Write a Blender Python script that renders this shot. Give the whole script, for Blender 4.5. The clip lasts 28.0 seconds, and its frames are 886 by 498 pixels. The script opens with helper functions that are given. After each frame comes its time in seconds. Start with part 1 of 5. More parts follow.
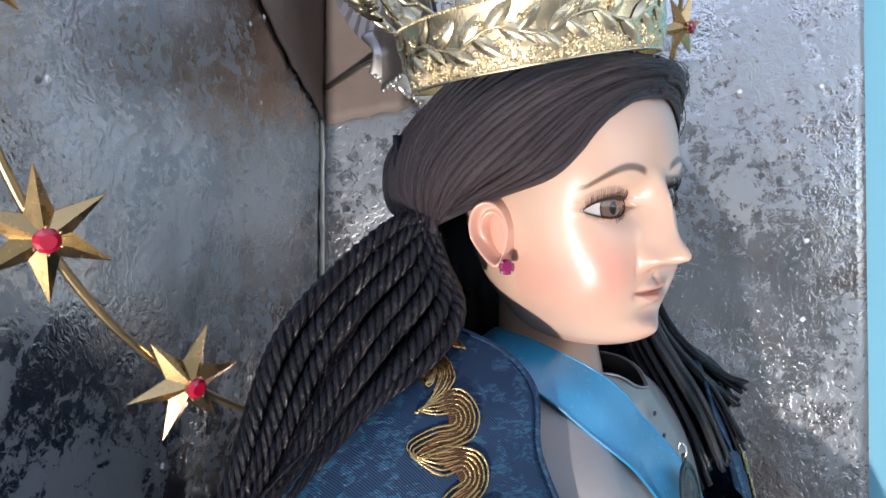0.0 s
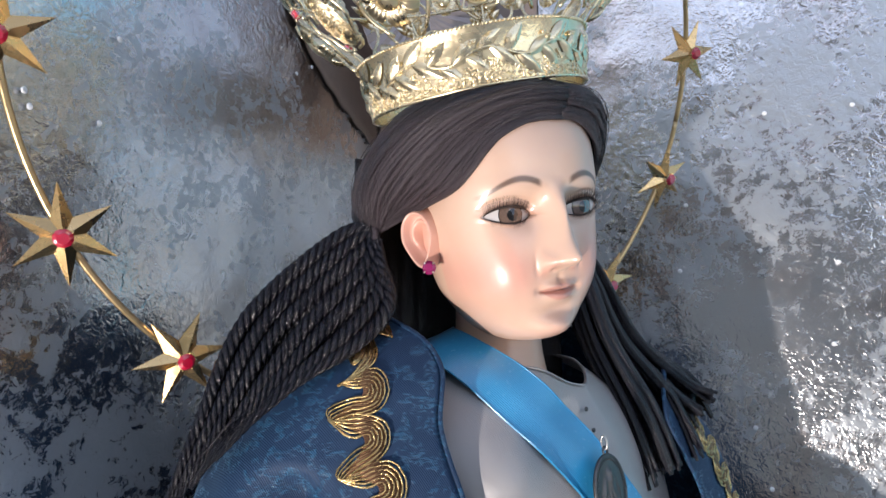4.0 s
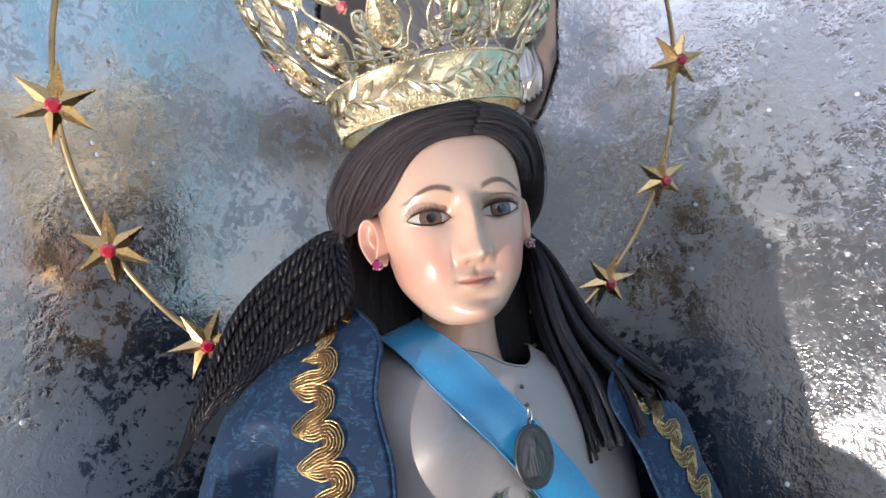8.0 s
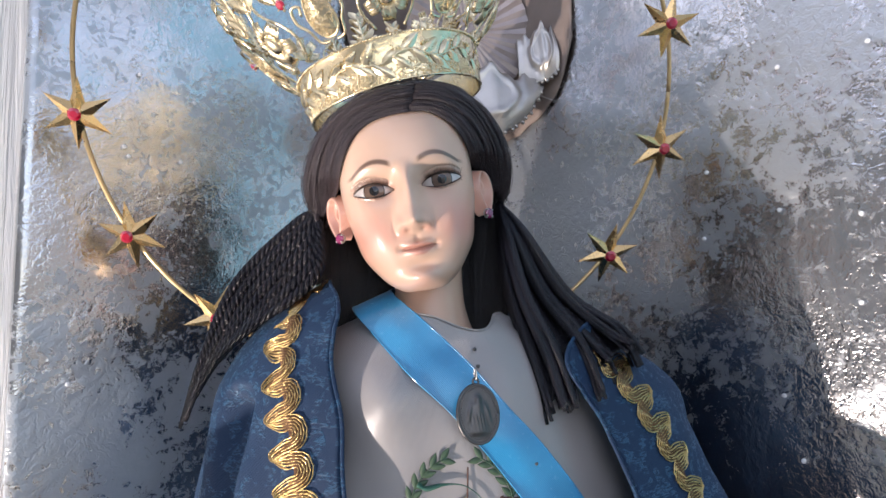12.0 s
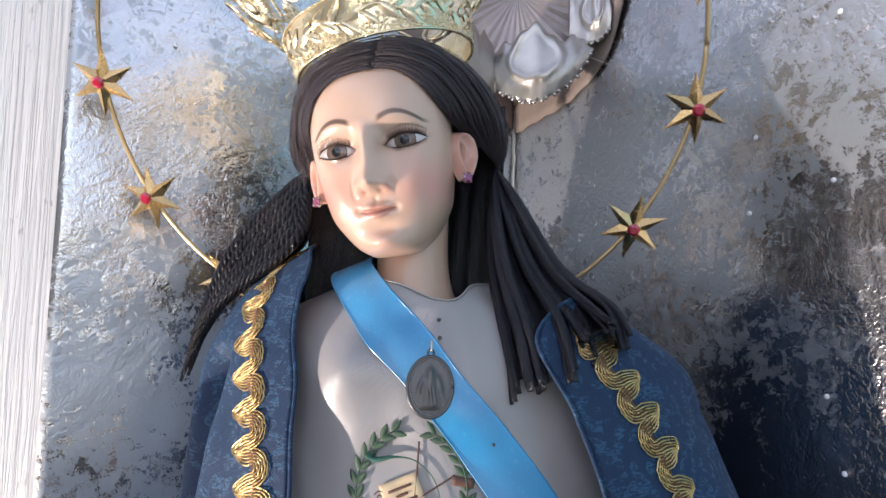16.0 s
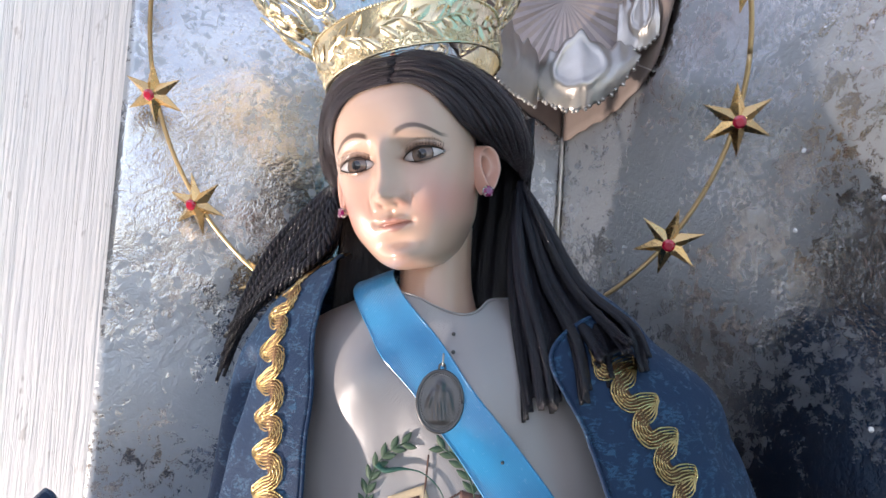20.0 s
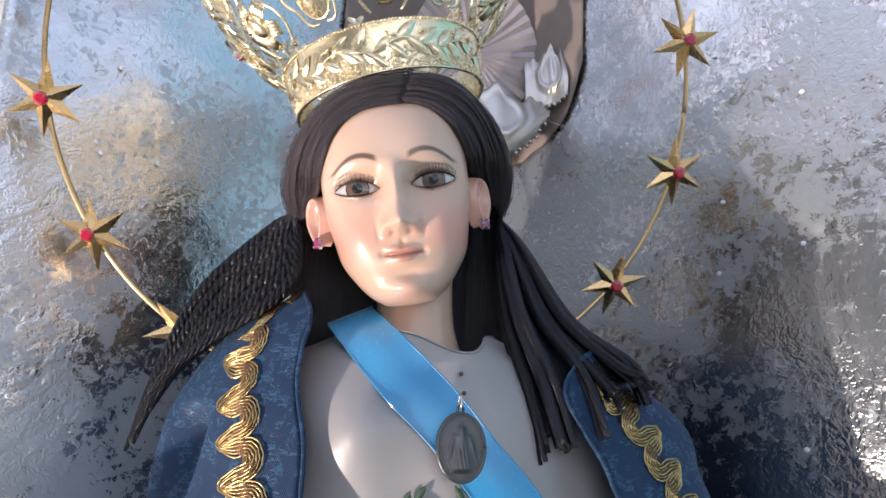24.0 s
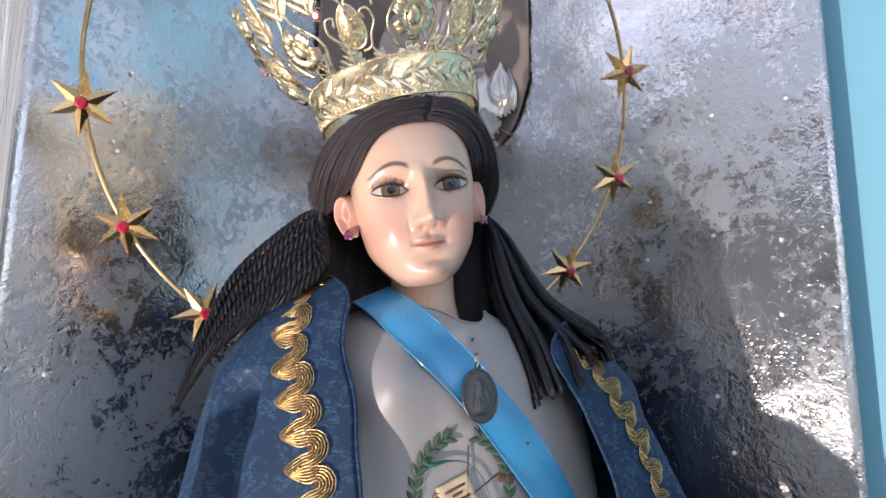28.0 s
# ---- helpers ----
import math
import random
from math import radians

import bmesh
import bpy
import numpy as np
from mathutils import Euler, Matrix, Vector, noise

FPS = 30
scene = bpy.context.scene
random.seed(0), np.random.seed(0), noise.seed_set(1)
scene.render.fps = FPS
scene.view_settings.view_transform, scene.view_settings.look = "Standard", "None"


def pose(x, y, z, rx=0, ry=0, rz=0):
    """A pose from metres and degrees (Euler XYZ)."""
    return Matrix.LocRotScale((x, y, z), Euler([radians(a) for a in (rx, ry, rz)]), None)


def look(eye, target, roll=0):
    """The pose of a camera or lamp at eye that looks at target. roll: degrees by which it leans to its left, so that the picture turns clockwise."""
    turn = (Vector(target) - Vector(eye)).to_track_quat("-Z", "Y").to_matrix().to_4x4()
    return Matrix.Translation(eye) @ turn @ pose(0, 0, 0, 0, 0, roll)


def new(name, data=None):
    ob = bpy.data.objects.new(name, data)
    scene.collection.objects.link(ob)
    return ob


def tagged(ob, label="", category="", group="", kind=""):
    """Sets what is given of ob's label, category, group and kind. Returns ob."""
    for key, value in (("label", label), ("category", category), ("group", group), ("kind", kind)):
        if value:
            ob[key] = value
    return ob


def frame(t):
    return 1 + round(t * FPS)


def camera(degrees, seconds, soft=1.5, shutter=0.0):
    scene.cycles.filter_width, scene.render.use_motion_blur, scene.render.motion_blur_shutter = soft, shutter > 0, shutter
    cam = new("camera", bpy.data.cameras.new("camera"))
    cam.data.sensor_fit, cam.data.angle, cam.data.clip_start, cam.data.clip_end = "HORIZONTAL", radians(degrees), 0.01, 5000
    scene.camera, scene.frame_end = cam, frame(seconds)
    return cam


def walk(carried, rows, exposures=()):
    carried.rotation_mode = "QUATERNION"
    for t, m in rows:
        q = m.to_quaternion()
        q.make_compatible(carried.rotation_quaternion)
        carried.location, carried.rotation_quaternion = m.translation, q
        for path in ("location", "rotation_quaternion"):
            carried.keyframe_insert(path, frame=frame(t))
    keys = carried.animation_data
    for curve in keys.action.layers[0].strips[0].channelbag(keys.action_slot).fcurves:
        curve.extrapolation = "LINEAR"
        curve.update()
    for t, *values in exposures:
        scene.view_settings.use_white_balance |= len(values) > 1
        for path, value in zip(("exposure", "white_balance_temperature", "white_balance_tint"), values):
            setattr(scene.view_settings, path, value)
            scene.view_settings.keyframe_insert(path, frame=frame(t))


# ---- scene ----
cam = camera(66.8, 28.0)
ROWS = [
    (0.0, 0.0, 0.0, 0.0, 0.0, 0.0, -0.0),
    (0.5, 0.0124, 0.0009, -0.0099, 1.28, 0.93, -0.71),
    (1.0, 0.0293, 0.0037, -0.0129, 2.97, 1.64, -1.03),
    (1.5, 0.0537, 0.0003, -0.0124, 4.45, 1.97, -0.78),
    (2.0, 0.0643, -0.0109, -0.0128, 6.54, 2.6, -0.97),
    (2.5, 0.0742, -0.021, -0.0131, 7.53, 2.89, -1.36),
    (3.0, 0.0846, -0.0338, -0.0148, 9.07, 2.83, -1.39),
    (3.5, 0.1043, -0.0413, -0.018, 10.74, 3.1, -0.93),
    (5.5, 0.1768, -0.0526, -0.0223, 17.8, 3.46, -1.14),
    (6.0, 0.2032, -0.063, -0.0242, 19.24, 4.41, -0.42),
    (6.5, 0.2266, -0.0748, -0.0248, 20.94, 5.0, -0.06),
    (7.0, 0.2438, -0.0712, -0.0309, 22.43, 4.53, 0.13),
    (7.5, 0.2628, -0.0679, -0.0318, 24.15, 4.42, 0.59),
    (8.0, 0.2747, -0.0679, -0.0365, 25.67, 4.74, 0.12),
    (8.5, 0.2926, -0.07, -0.0394, 27.17, 5.72, 0.56),
    (9.0, 0.312, -0.0706, -0.0418, 28.68, 6.56, 0.74),
    (9.5, 0.3289, -0.0702, -0.0455, 30.79, 6.8, 0.76),
    (10.0, 0.3453, -0.055, -0.0485, 29.96, 6.02, 0.86),
    (10.5, 0.3541, -0.0436, -0.0537, 31.76, 5.67, 0.9),
    (11.0, 0.3668, -0.0298, -0.0581, 33.41, 5.35, 1.08),
    (11.5, 0.3841, -0.032, -0.0603, 35.79, 5.31, 1.33),
    (12.0, 0.3987, -0.0231, -0.063, 37.25, 5.04, 1.25),
    (12.5, 0.4085, -0.0053, -0.0639, 37.87, 4.81, 0.9),
    (14.5, 0.4444, 0.0373, -0.0656, 44.75, 4.41, -0.42),
    (15.0, 0.4488, 0.0574, -0.0712, 45.75, 3.9, -1.3),
    (15.5, 0.461, 0.0699, -0.0702, 47.78, 3.63, -1.04),
    (16.0, 0.4729, 0.0802, -0.0715, 49.36, 3.38, -1.32),
    (16.5, 0.4818, 0.0878, -0.071, 51.15, 3.45, -1.37),
    (17.0, 0.4855, 0.0973, -0.0738, 52.25, 3.09, -1.25),
    (17.5, 0.4877, 0.1049, -0.0722, 52.84, 3.46, -1.47),
    (18.0, 0.4951, 0.118, -0.0755, 53.41, 3.71, -2.22),
    (18.5, 0.5038, 0.1313, -0.077, 54.48, 3.9, -1.97),
    (19.0, 0.5084, 0.1294, -0.0735, 56.32, 3.97, -2.13),
    (19.5, 0.5097, 0.1232, -0.0698, 56.63, 3.8, -2.68),
    (20.0, 0.4978, 0.1118, -0.0608, 55.72, 3.18, -2.94),
    (20.5, 0.483, 0.0957, -0.0544, 53.59, 3.04, -3.12),
    (21.0, 0.4646, 0.0854, -0.0594, 50.39, 4.18, -2.8),
    (21.5, 0.4575, 0.0859, -0.0689, 48.0, 4.65, -2.34),
    (23.5, 0.3874, 0.0429, -0.0849, 38.29, 7.91, -2.24),
    (24.0, 0.3717, 0.0259, -0.0847, 36.98, 9.39, -1.62),
    (24.5, 0.3637, 0.0143, -0.0853, 34.7, 9.36, -1.24),
    (25.0, 0.3526, -0.0033, -0.084, 33.37, 8.99, -1.05),
    (25.5, 0.3445, -0.02, -0.085, 31.99, 9.15, -0.86),
    (26.0, 0.3434, -0.0374, -0.0848, 29.76, 10.04, -0.52),
    (26.5, 0.3467, -0.0631, -0.0862, 28.96, 10.23, -0.43),
    (27.0, 0.3498, -0.1008, -0.0985, 28.45, 9.72, 0.09),
    (27.5, 0.3444, -0.1149, -0.1035, 28.58, 9.33, -0.02),
    (28.0, 0.348, -0.1078, -0.1047, 27.56, 8.92, -0.04),
]
METRES, EYE, TILT, LEAN, TURN = 1.1, 1.5, 1.0, 0.0, -41.0
walk(cam, [(t, pose(-0.328, -0.256, EYE, TILT, LEAN, TURN) @ pose(METRES * x, METRES * y, METRES * z, 90 + pitch, roll, yaw)) for t, x, y, z, yaw, pitch, roll in ROWS],
     [(0.0, 0.18, 6300, 15), (4.0, 0.22, 6400, 16), (10.0, 0.28, 6700, 19), (18.0, 0.52, 6750, 20), (22.0, 0.48, 6750, 20), (28.0, 0.26, 6750, 20)])

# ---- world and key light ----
# added key lamp, its source unseen: it shines up from low on her right
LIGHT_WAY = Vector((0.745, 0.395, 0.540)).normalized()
world = bpy.data.worlds.new("world")
scene.world = world
world.use_nodes = True
wn = world.node_tree
sky = wn.nodes.new("ShaderNodeTexSky")
sky.sky_type, sky.sun_disc = "NISHITA", False
sky.sun_elevation = radians(9)
sky.air_density, sky.dust_density, sky.ozone_density = 0.8, 0.3, 2.0
sky.sun_rotation = math.atan2(-LIGHT_WAY.x, -LIGHT_WAY.y)
haze = wn.nodes.new("ShaderNodeHueSaturation")
haze.inputs["Saturation"].default_value = 0.56
wn.links.new(sky.outputs[0], haze.inputs["Color"])
wn.links.new(haze.outputs[0], wn.nodes["Background"].inputs[0])
wn.nodes["Background"].inputs[1].default_value = 0.48
# small area lamp added as the key; no fitting or window is modelled for it
key = bpy.data.lights.new("added_key_light", "AREA")
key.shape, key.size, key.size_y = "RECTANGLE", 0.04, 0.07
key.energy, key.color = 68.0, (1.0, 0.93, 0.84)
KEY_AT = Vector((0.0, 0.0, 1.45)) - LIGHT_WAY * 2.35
new("added_key_light", key).matrix_world = look(KEY_AT, (0.0, 0.0, 1.45))


# ---- materials ----
def material(name):
    m = bpy.data.materials.new(name)
    m.use_nodes = True
    nt = m.node_tree
    return m, nt, nt.nodes["Principled BSDF"]


def node(nt, kind, **values):
    n = nt.nodes.new(kind)
    for key, value in values.items():
        n.inputs[key.replace("_", " ")].default_value = value
    return n


def ramp(nt, source, stops):
    r = nt.nodes.new("ShaderNodeValToRGB")
    while len(r.color_ramp.elements) < len(stops):
        r.color_ramp.elements.new(0.5)
    for e, (p, c) in zip(r.color_ramp.elements, stops):
        e.position, e.color = p, (c, c, c, 1) if isinstance(c, (int, float)) else (*c, 1)
    nt.links.new(source, r.inputs[0])
    return r.outputs[0]


def mixed(nt, factor, a, b, kind="RGBA", blend="MIX"):
    n = nt.nodes.new("ShaderNodeMix")
    n.data_type, n.blend_type = kind, blend
    where = {"RGBA": (0, 6, 7, 2), "FLOAT": (0, 2, 3, 0)}[kind]
    for slot, value in zip(where[:3], (factor, a, b)):
        if hasattr(value, "is_output"):
            nt.links.new(value, n.inputs[slot])
        elif isinstance(value, tuple):
            n.inputs[slot].default_value = (*value, 1)
        else:
            n.inputs[slot].default_value = value
    return n.outputs[where[3]]


def coords(nt, stretch=(1, 1, 1), turn=(0, 0, 0)):
    c = nt.nodes.new("ShaderNodeTexCoord")
    m = nt.nodes.new("ShaderNodeMapping")
    m.inputs["Scale"].default_value = stretch
    m.inputs["Rotation"].default_value = turn
    nt.links.new(c.outputs["Object"], m.inputs[0])
    return m.outputs[0]


def grain(nt, vector, scale, detail=4, rough=0.6, warp=0.0):
    n = node(nt, "ShaderNodeTexNoise", Scale=scale, Detail=detail, Roughness=rough, Distortion=warp)
    nt.links.new(vector, n.inputs["Vector"])
    return n.outputs[0]


def relief(nt, b, height, strength, distance, below=None):
    n = node(nt, "ShaderNodeBump", Strength=strength, Distance=distance)
    nt.links.new(height, n.inputs["Height"])
    if below is not None:
        nt.links.new(below, n.inputs["Normal"])
    if b is not None:
        nt.links.new(n.outputs[0], b.inputs["Normal"])
    return n.outputs[0]


def simple(name, colour, rough, metal=0.0, spread=0.12, scale=60, bump=0.1, depth=0.001, **more):
    m, nt, b = material(name)
    v = coords(nt)
    g = grain(nt, v, scale)
    dark = tuple(c * (1 - spread) for c in colour)
    light = tuple(min(1, c * (1 + spread)) for c in colour)
    nt.links.new(mixed(nt, g, dark, light), b.inputs["Base Color"])
    g2 = grain(nt, v, scale / 6, 3)
    nt.links.new(ramp(nt, g2, [(0.3, max(0.0, rough - 0.08)), (0.7, min(1.0, rough + 0.08))]), b.inputs["Roughness"])
    b.inputs["Metallic"].default_value = metal
    relief(nt, b, grain(nt, v, scale * 3), bump, depth)
    for key, value in more.items():
        b.inputs[key.replace("_", " ")].default_value = value
    return m


def foil_material(name, rise, cap, metal, bare, tarnished, pale_low, pale_high, dimple):
    """Hammered silver foil, mirror-like where bare, with lacy dull flakes."""
    m, nt, b = material(name)
    v = coords(nt)
    large = grain(nt, v, 5.0, 3, 0.55)
    mid = grain(nt, v, 24, 5, 0.60, 0.5)
    fine = grain(nt, v, 82, 8, 0.80, 0.4)
    speck = mixed(nt, 0.74, mid, fine, "FLOAT")
    speck = mixed(nt, 0.36, speck, large, "FLOAT")
    # the dull flakes thin out up or down the panel
    level = nt.nodes.new("ShaderNodeSeparateXYZ")
    nt.links.new(v, level.inputs[0])
    shift = nt.nodes.new("ShaderNodeMath")
    shift.operation = "MULTIPLY_ADD"
    nt.links.new(level.outputs[2], shift.inputs[0])
    shift.inputs[1].default_value, shift.inputs[2].default_value = rise, -1.5 * rise
    limit = nt.nodes.new("ShaderNodeMath")
    limit.operation = "MINIMUM"
    nt.links.new(shift.outputs[0], limit.inputs[0])
    limit.inputs[1].default_value = cap
    total = nt.nodes.new("ShaderNodeMath")
    nt.links.new(speck, total.inputs[0])
    nt.links.new(limit.outputs[0], total.inputs[1])
    flakes = ramp(nt, total.outputs[0], [(0.496, 0.0), (0.532, 1.0)])
    tarnish = ramp(nt, grain(nt, v, 7, 4, 0.6), [(0.5, 0.0), (0.68, 1.0)])
    silver = mixed(nt, tarnish, bare, tarnished)
    pale = mixed(nt, fine, pale_low, pale_high)
    nt.links.new(mixed(nt, flakes, silver, pale), b.inputs["Base Color"])
    nt.links.new(ramp(nt, flakes, [(0, 1.0), (1, metal)]), b.inputs["Metallic"])
    nt.links.new(mixed(nt, flakes, ramp(nt, mid, [(0.3, 0.17), (0.7, 0.27)]), 0.40, "FLOAT"), b.inputs["Roughness"])
    wobble = mixed(nt, 0.05, v, grain(nt, v, 30), blend="LINEAR_LIGHT")
    cells = node(nt, "ShaderNodeTexVoronoi", Scale=120.0)
    cells.feature = "SMOOTH_F1"
    nt.links.new(wobble, cells.inputs["Vector"])
    pebbled = ramp(nt, grain(nt, v, 3.2, 2, 0.5), [(0.42, 0.25), (0.60, 1.0)])
    dimples = mixed(nt, pebbled, 0.5, cells.outputs[0], "FLOAT")
    n1 = relief(nt, None, mid, 0.10, 0.006)
    n2 = relief(nt, None, dimples, dimple, 0.004, n1)
    relief(nt, b, fine, 0.05, 0.0018, n2)
    return m


def skin_material():
    """Polished flesh-coloured paint; blush, lips, brows, lids and the shade in the nostrils are painted on."""
    m, nt, b = material("painted_flesh")
    v = coords(nt)

    def layer(name):
        a = nt.nodes.new("ShaderNodeAttribute")
        a.attribute_name = name
        return a.outputs["Fac"]

    base = mixed(nt, grain(nt, v, 25), (0.575, 0.385, 0.285), (0.635, 0.430, 0.325))
    base = mixed(nt, layer("blush"), base, (0.66, 0.22, 0.18))
    base = mixed(nt, layer("lips"), base, (0.50, 0.23, 0.18))
    base = mixed(nt, layer("lid_tint_nostril_shade"), base, (0.33, 0.14, 0.10))
    base = mixed(nt, layer("brow"), base, (0.085, 0.045, 0.03))
    nt.links.new(base, b.inputs["Base Color"])
    nt.links.new(ramp(nt, grain(nt, v, 40), [(0.3, 0.34), (0.7, 0.44)]), b.inputs["Roughness"])
    b.inputs["Coat Weight"].default_value = 0.7
    b.inputs["Coat Roughness"].default_value = 0.17
    b.inputs["Subsurface Weight"].default_value = 0.06
    b.inputs["Subsurface Radius"].default_value = (0.006, 0.003, 0.002)
    relief(nt, b, grain(nt, v, 90, 3), 0.05, 0.001)
    return m


def hair_material(name, dark, light, smooth):
    m, nt, b = material(name)
    u = nt.nodes.new("ShaderNodeUVMap")
    mp = node(nt, "ShaderNodeMapping", Scale=(70, 0.9, 1))
    nt.links.new(u.outputs[0], mp.inputs[0])
    g = grain(nt, mp.outputs[0], 1.0, 5, 0.7)
    nt.links.new(mixed(nt, g, dark, light), b.inputs["Base Color"])
    nt.links.new(ramp(nt, g, [(0.3, smooth), (0.7, smooth + 0.14)]), b.inputs["Roughness"])
    b.inputs["Specular IOR Level"].default_value = 0.42
    relief(nt, b, g, 0.7, 0.0012)
    return m


def brocade_material():
    """Blue damask: matt ground with clusters of glossy raised thread."""
    m, nt, b = material("blue_brocade")
    v = coords(nt)
    motif = ramp(nt, grain(nt, v, 62, 2, 0.5, 1.2), [(0.50, 0.0), (0.56, 1.0)])
    broken = ramp(nt, grain(nt, coords(nt, (1, 1, 2.6)), 210, 3, 0.6, 0.6), [(0.46, 0.0), (0.56, 1.0)])
    spots = mixed(nt, 1.0, motif, broken, "RGBA", "MULTIPLY")
    weave = node(nt, "ShaderNodeTexWave", Scale=300.0, Distortion=1.5)
    nt.links.new(coords(nt, (1, 1, 1), (0.3, 0.5, 0)), weave.inputs["Vector"])
    thread = mixed(nt, weave.outputs[1], (0.0034, 0.020, 0.058), (0.0050, 0.030, 0.080))
    raised = mixed(nt, weave.outputs[1], (0.0080, 0.046, 0.105), (0.022, 0.100, 0.190))
    nt.links.new(mixed(nt, spots, thread, raised), b.inputs["Base Color"])
    nt.links.new(ramp(nt, spots, [(0, 0.66), (1, 0.36)]), b.inputs["Roughness"])
    b.inputs["Specular IOR Level"].default_value = 0.35
    b.inputs["Sheen Weight"].default_value = 0.10
    b.inputs["Sheen Tint"].default_value = (0.45, 0.7, 1.0, 1)
    n1 = relief(nt, None, spots, 0.45, 0.001)
    n2 = relief(nt, None, grain(nt, v, 30, 3), 0.25, 0.003, n1)
    relief(nt, b, weave.outputs[1], 0.35, 0.0005, n2)
    return m


def satin_material(name, dark, light, rough, stretch, bands=500.0):
    m, nt, b = material(name)
    weave = node(nt, "ShaderNodeTexWave", Scale=bands, Distortion=2.0)
    nt.links.new(coords(nt, (1, 1, 1), stretch), weave.inputs["Vector"])
    v = coords(nt)
    nt.links.new(mixed(nt, grain(nt, v, 14, 3), dark, light), b.inputs["Base Color"])
    nt.links.new(ramp(nt, grain(nt, v, 300), [(0.3, rough - 0.06), (0.7, rough + 0.06)]), b.inputs["Roughness"])
    b.inputs["Sheen Weight"].default_value = 0.15
    b.inputs["Coat Weight"].default_value = 1.0
    b.inputs["Coat Roughness"].default_value = 0.36
    n1 = relief(nt, None, grain(nt, v, 26, 2), 0.22, 0.003)
    relief(nt, b, weave.outputs[1], 0.28, 0.0004, n1)
    return m


def wood_paint_material():
    """White paint over rough-sawn timber with ridged grain."""
    m, nt, b = material("white_painted_wood")
    v = coords(nt, (90, 90, 2.0))
    ridges = grain(nt, v, 1.6, 6, 0.65, 0.6)
    spots = grain(nt, coords(nt, (1, 1, 0.4)), 55, 3)
    c = mixed(nt, ridges, (0.82, 0.81, 0.79), (0.90, 0.89, 0.87))
    c = mixed(nt, ramp(nt, spots, [(0.66, 0.0), (0.72, 0.7)]), c, (0.52, 0.49, 0.46))
    nt.links.new(c, b.inputs["Base Color"])
    b.inputs["Roughness"].default_value = 0.55
    n1 = relief(nt, None, ridges, 0.9, 0.006)
    relief(nt, b, spots, 0.3, 0.003, n1)
    return m


def gold_material(name, colour, rough, hammered):
    m, nt, b = material(name)
    v = coords(nt)
    nt.links.new(mixed(nt, grain(nt, v, 30), tuple(c * 0.82 for c in colour), colour), b.inputs["Base Color"])
    b.inputs["Metallic"].default_value = 1.0
    nt.links.new(ramp(nt, grain(nt, v, 50), [(0.3, rough - 0.07), (0.7, rough + 0.1)]), b.inputs["Roughness"])
    relief(nt, b, grain(nt, v, hammered, 3), 0.25, 0.0015)
    return m


def gem_material(name, colour):
    m, nt, b = material(name)
    b.inputs["Base Color"].default_value = (*colour, 1)
    b.inputs["Roughness"].default_value = 0.06
    b.inputs["Coat Weight"].default_value = 1.0
    b.inputs["Transmission Weight"].default_value = 0.35
    b.inputs["IOR"].default_value = 1.75
    return m


FOIL_LEFT = foil_material("flaking_foil", -0.05, 0.006, 0.62, (0.58, 0.59, 0.61), (0.52, 0.48, 0.45), (0.36, 0.40, 0.44), (0.54, 0.58, 0.62), 0.20)
FOIL_RIGHT = foil_material("crumpled_foil", 0.17, 0.010, 0.86, (0.50, 0.50, 0.51), (0.40, 0.345, 0.325), (0.34, 0.365, 0.39), (0.48, 0.505, 0.53), 0.26)
SKIN = skin_material()
# the paler strand colour also carries the gloss on the combed hair
HAIR = hair_material("dark_hair", (0.010, 0.008, 0.0115), (0.072, 0.055, 0.062), 0.17)
ROPE_HAIR = hair_material("black_twisted_hair", (0.0024, 0.0026, 0.0060), (0.0060, 0.0056, 0.0105), 0.15)
BROCADE = brocade_material()
BLOUSE = satin_material("white_satin", (0.265, 0.250, 0.248), (0.320, 0.303, 0.300), 0.38, (0.2, 0.7, 0.1), 620.0)
SASH = satin_material("sky_blue_satin", (0.004, 0.205, 0.44), (0.010, 0.305, 0.58), 0.23, (0.0, 0.75, 0.0), 260.0)
WHITE_WOOD = wood_paint_material()
BLUE_PAINT = simple("sky_blue_wall_paint", (0.19, 0.47, 0.60), 0.6, 0, 0.06, 8, 0.15, 0.003)
GOLD = gold_material("gilt_metal", (0.93, 0.79, 0.53), 0.25, 160)
STAR_GOLD = gold_material("brass_sheet", (0.86, 0.58, 0.27), 0.24, 60)
WIRE = gold_material("brass_wire", (0.62, 0.45, 0.24), 0.32, 90)
SILVER = gold_material("embossed_silver", (0.58, 0.55, 0.51), 0.36, 90)
PLEAT = simple("mauve_pleated_foil", (0.34, 0.29, 0.28), 0.42, 0.6, 0.2, 40, 0.2, 0.002)
PEWTER = gold_material("oxidised_silver", (0.125, 0.122, 0.122), 0.38, 220)
CORD = gold_material("gold_braid", (0.64, 0.46, 0.21), 0.26, 900)
CORD_DARK = simple("bronze_thread", (0.13, 0.065, 0.03), 0.55, 0.5, 0.2, 400)
RED_GEM = gem_material("ruby_glass", (0.62, 0.01, 0.05))
PINK_GEM = gem_material("magenta_glass", (0.34, 0.01, 0.12))
CRYSTAL = gem_material("clear_glass", (0.93, 0.94, 0.95))
CRYSTAL.node_tree.nodes["Principled BSDF"].inputs["Transmission Weight"].default_value = 0.1
BROWN_WOOD = simple("stained_plywood", (0.21, 0.165, 0.142), 0.6, 0, 0.22, 30, 0.2, 0.002)
GREEN_THREAD = simple("green_embroidery", (0.03, 0.12, 0.085), 0.6, 0, 0.3, 500, 0.5, 0.0006)
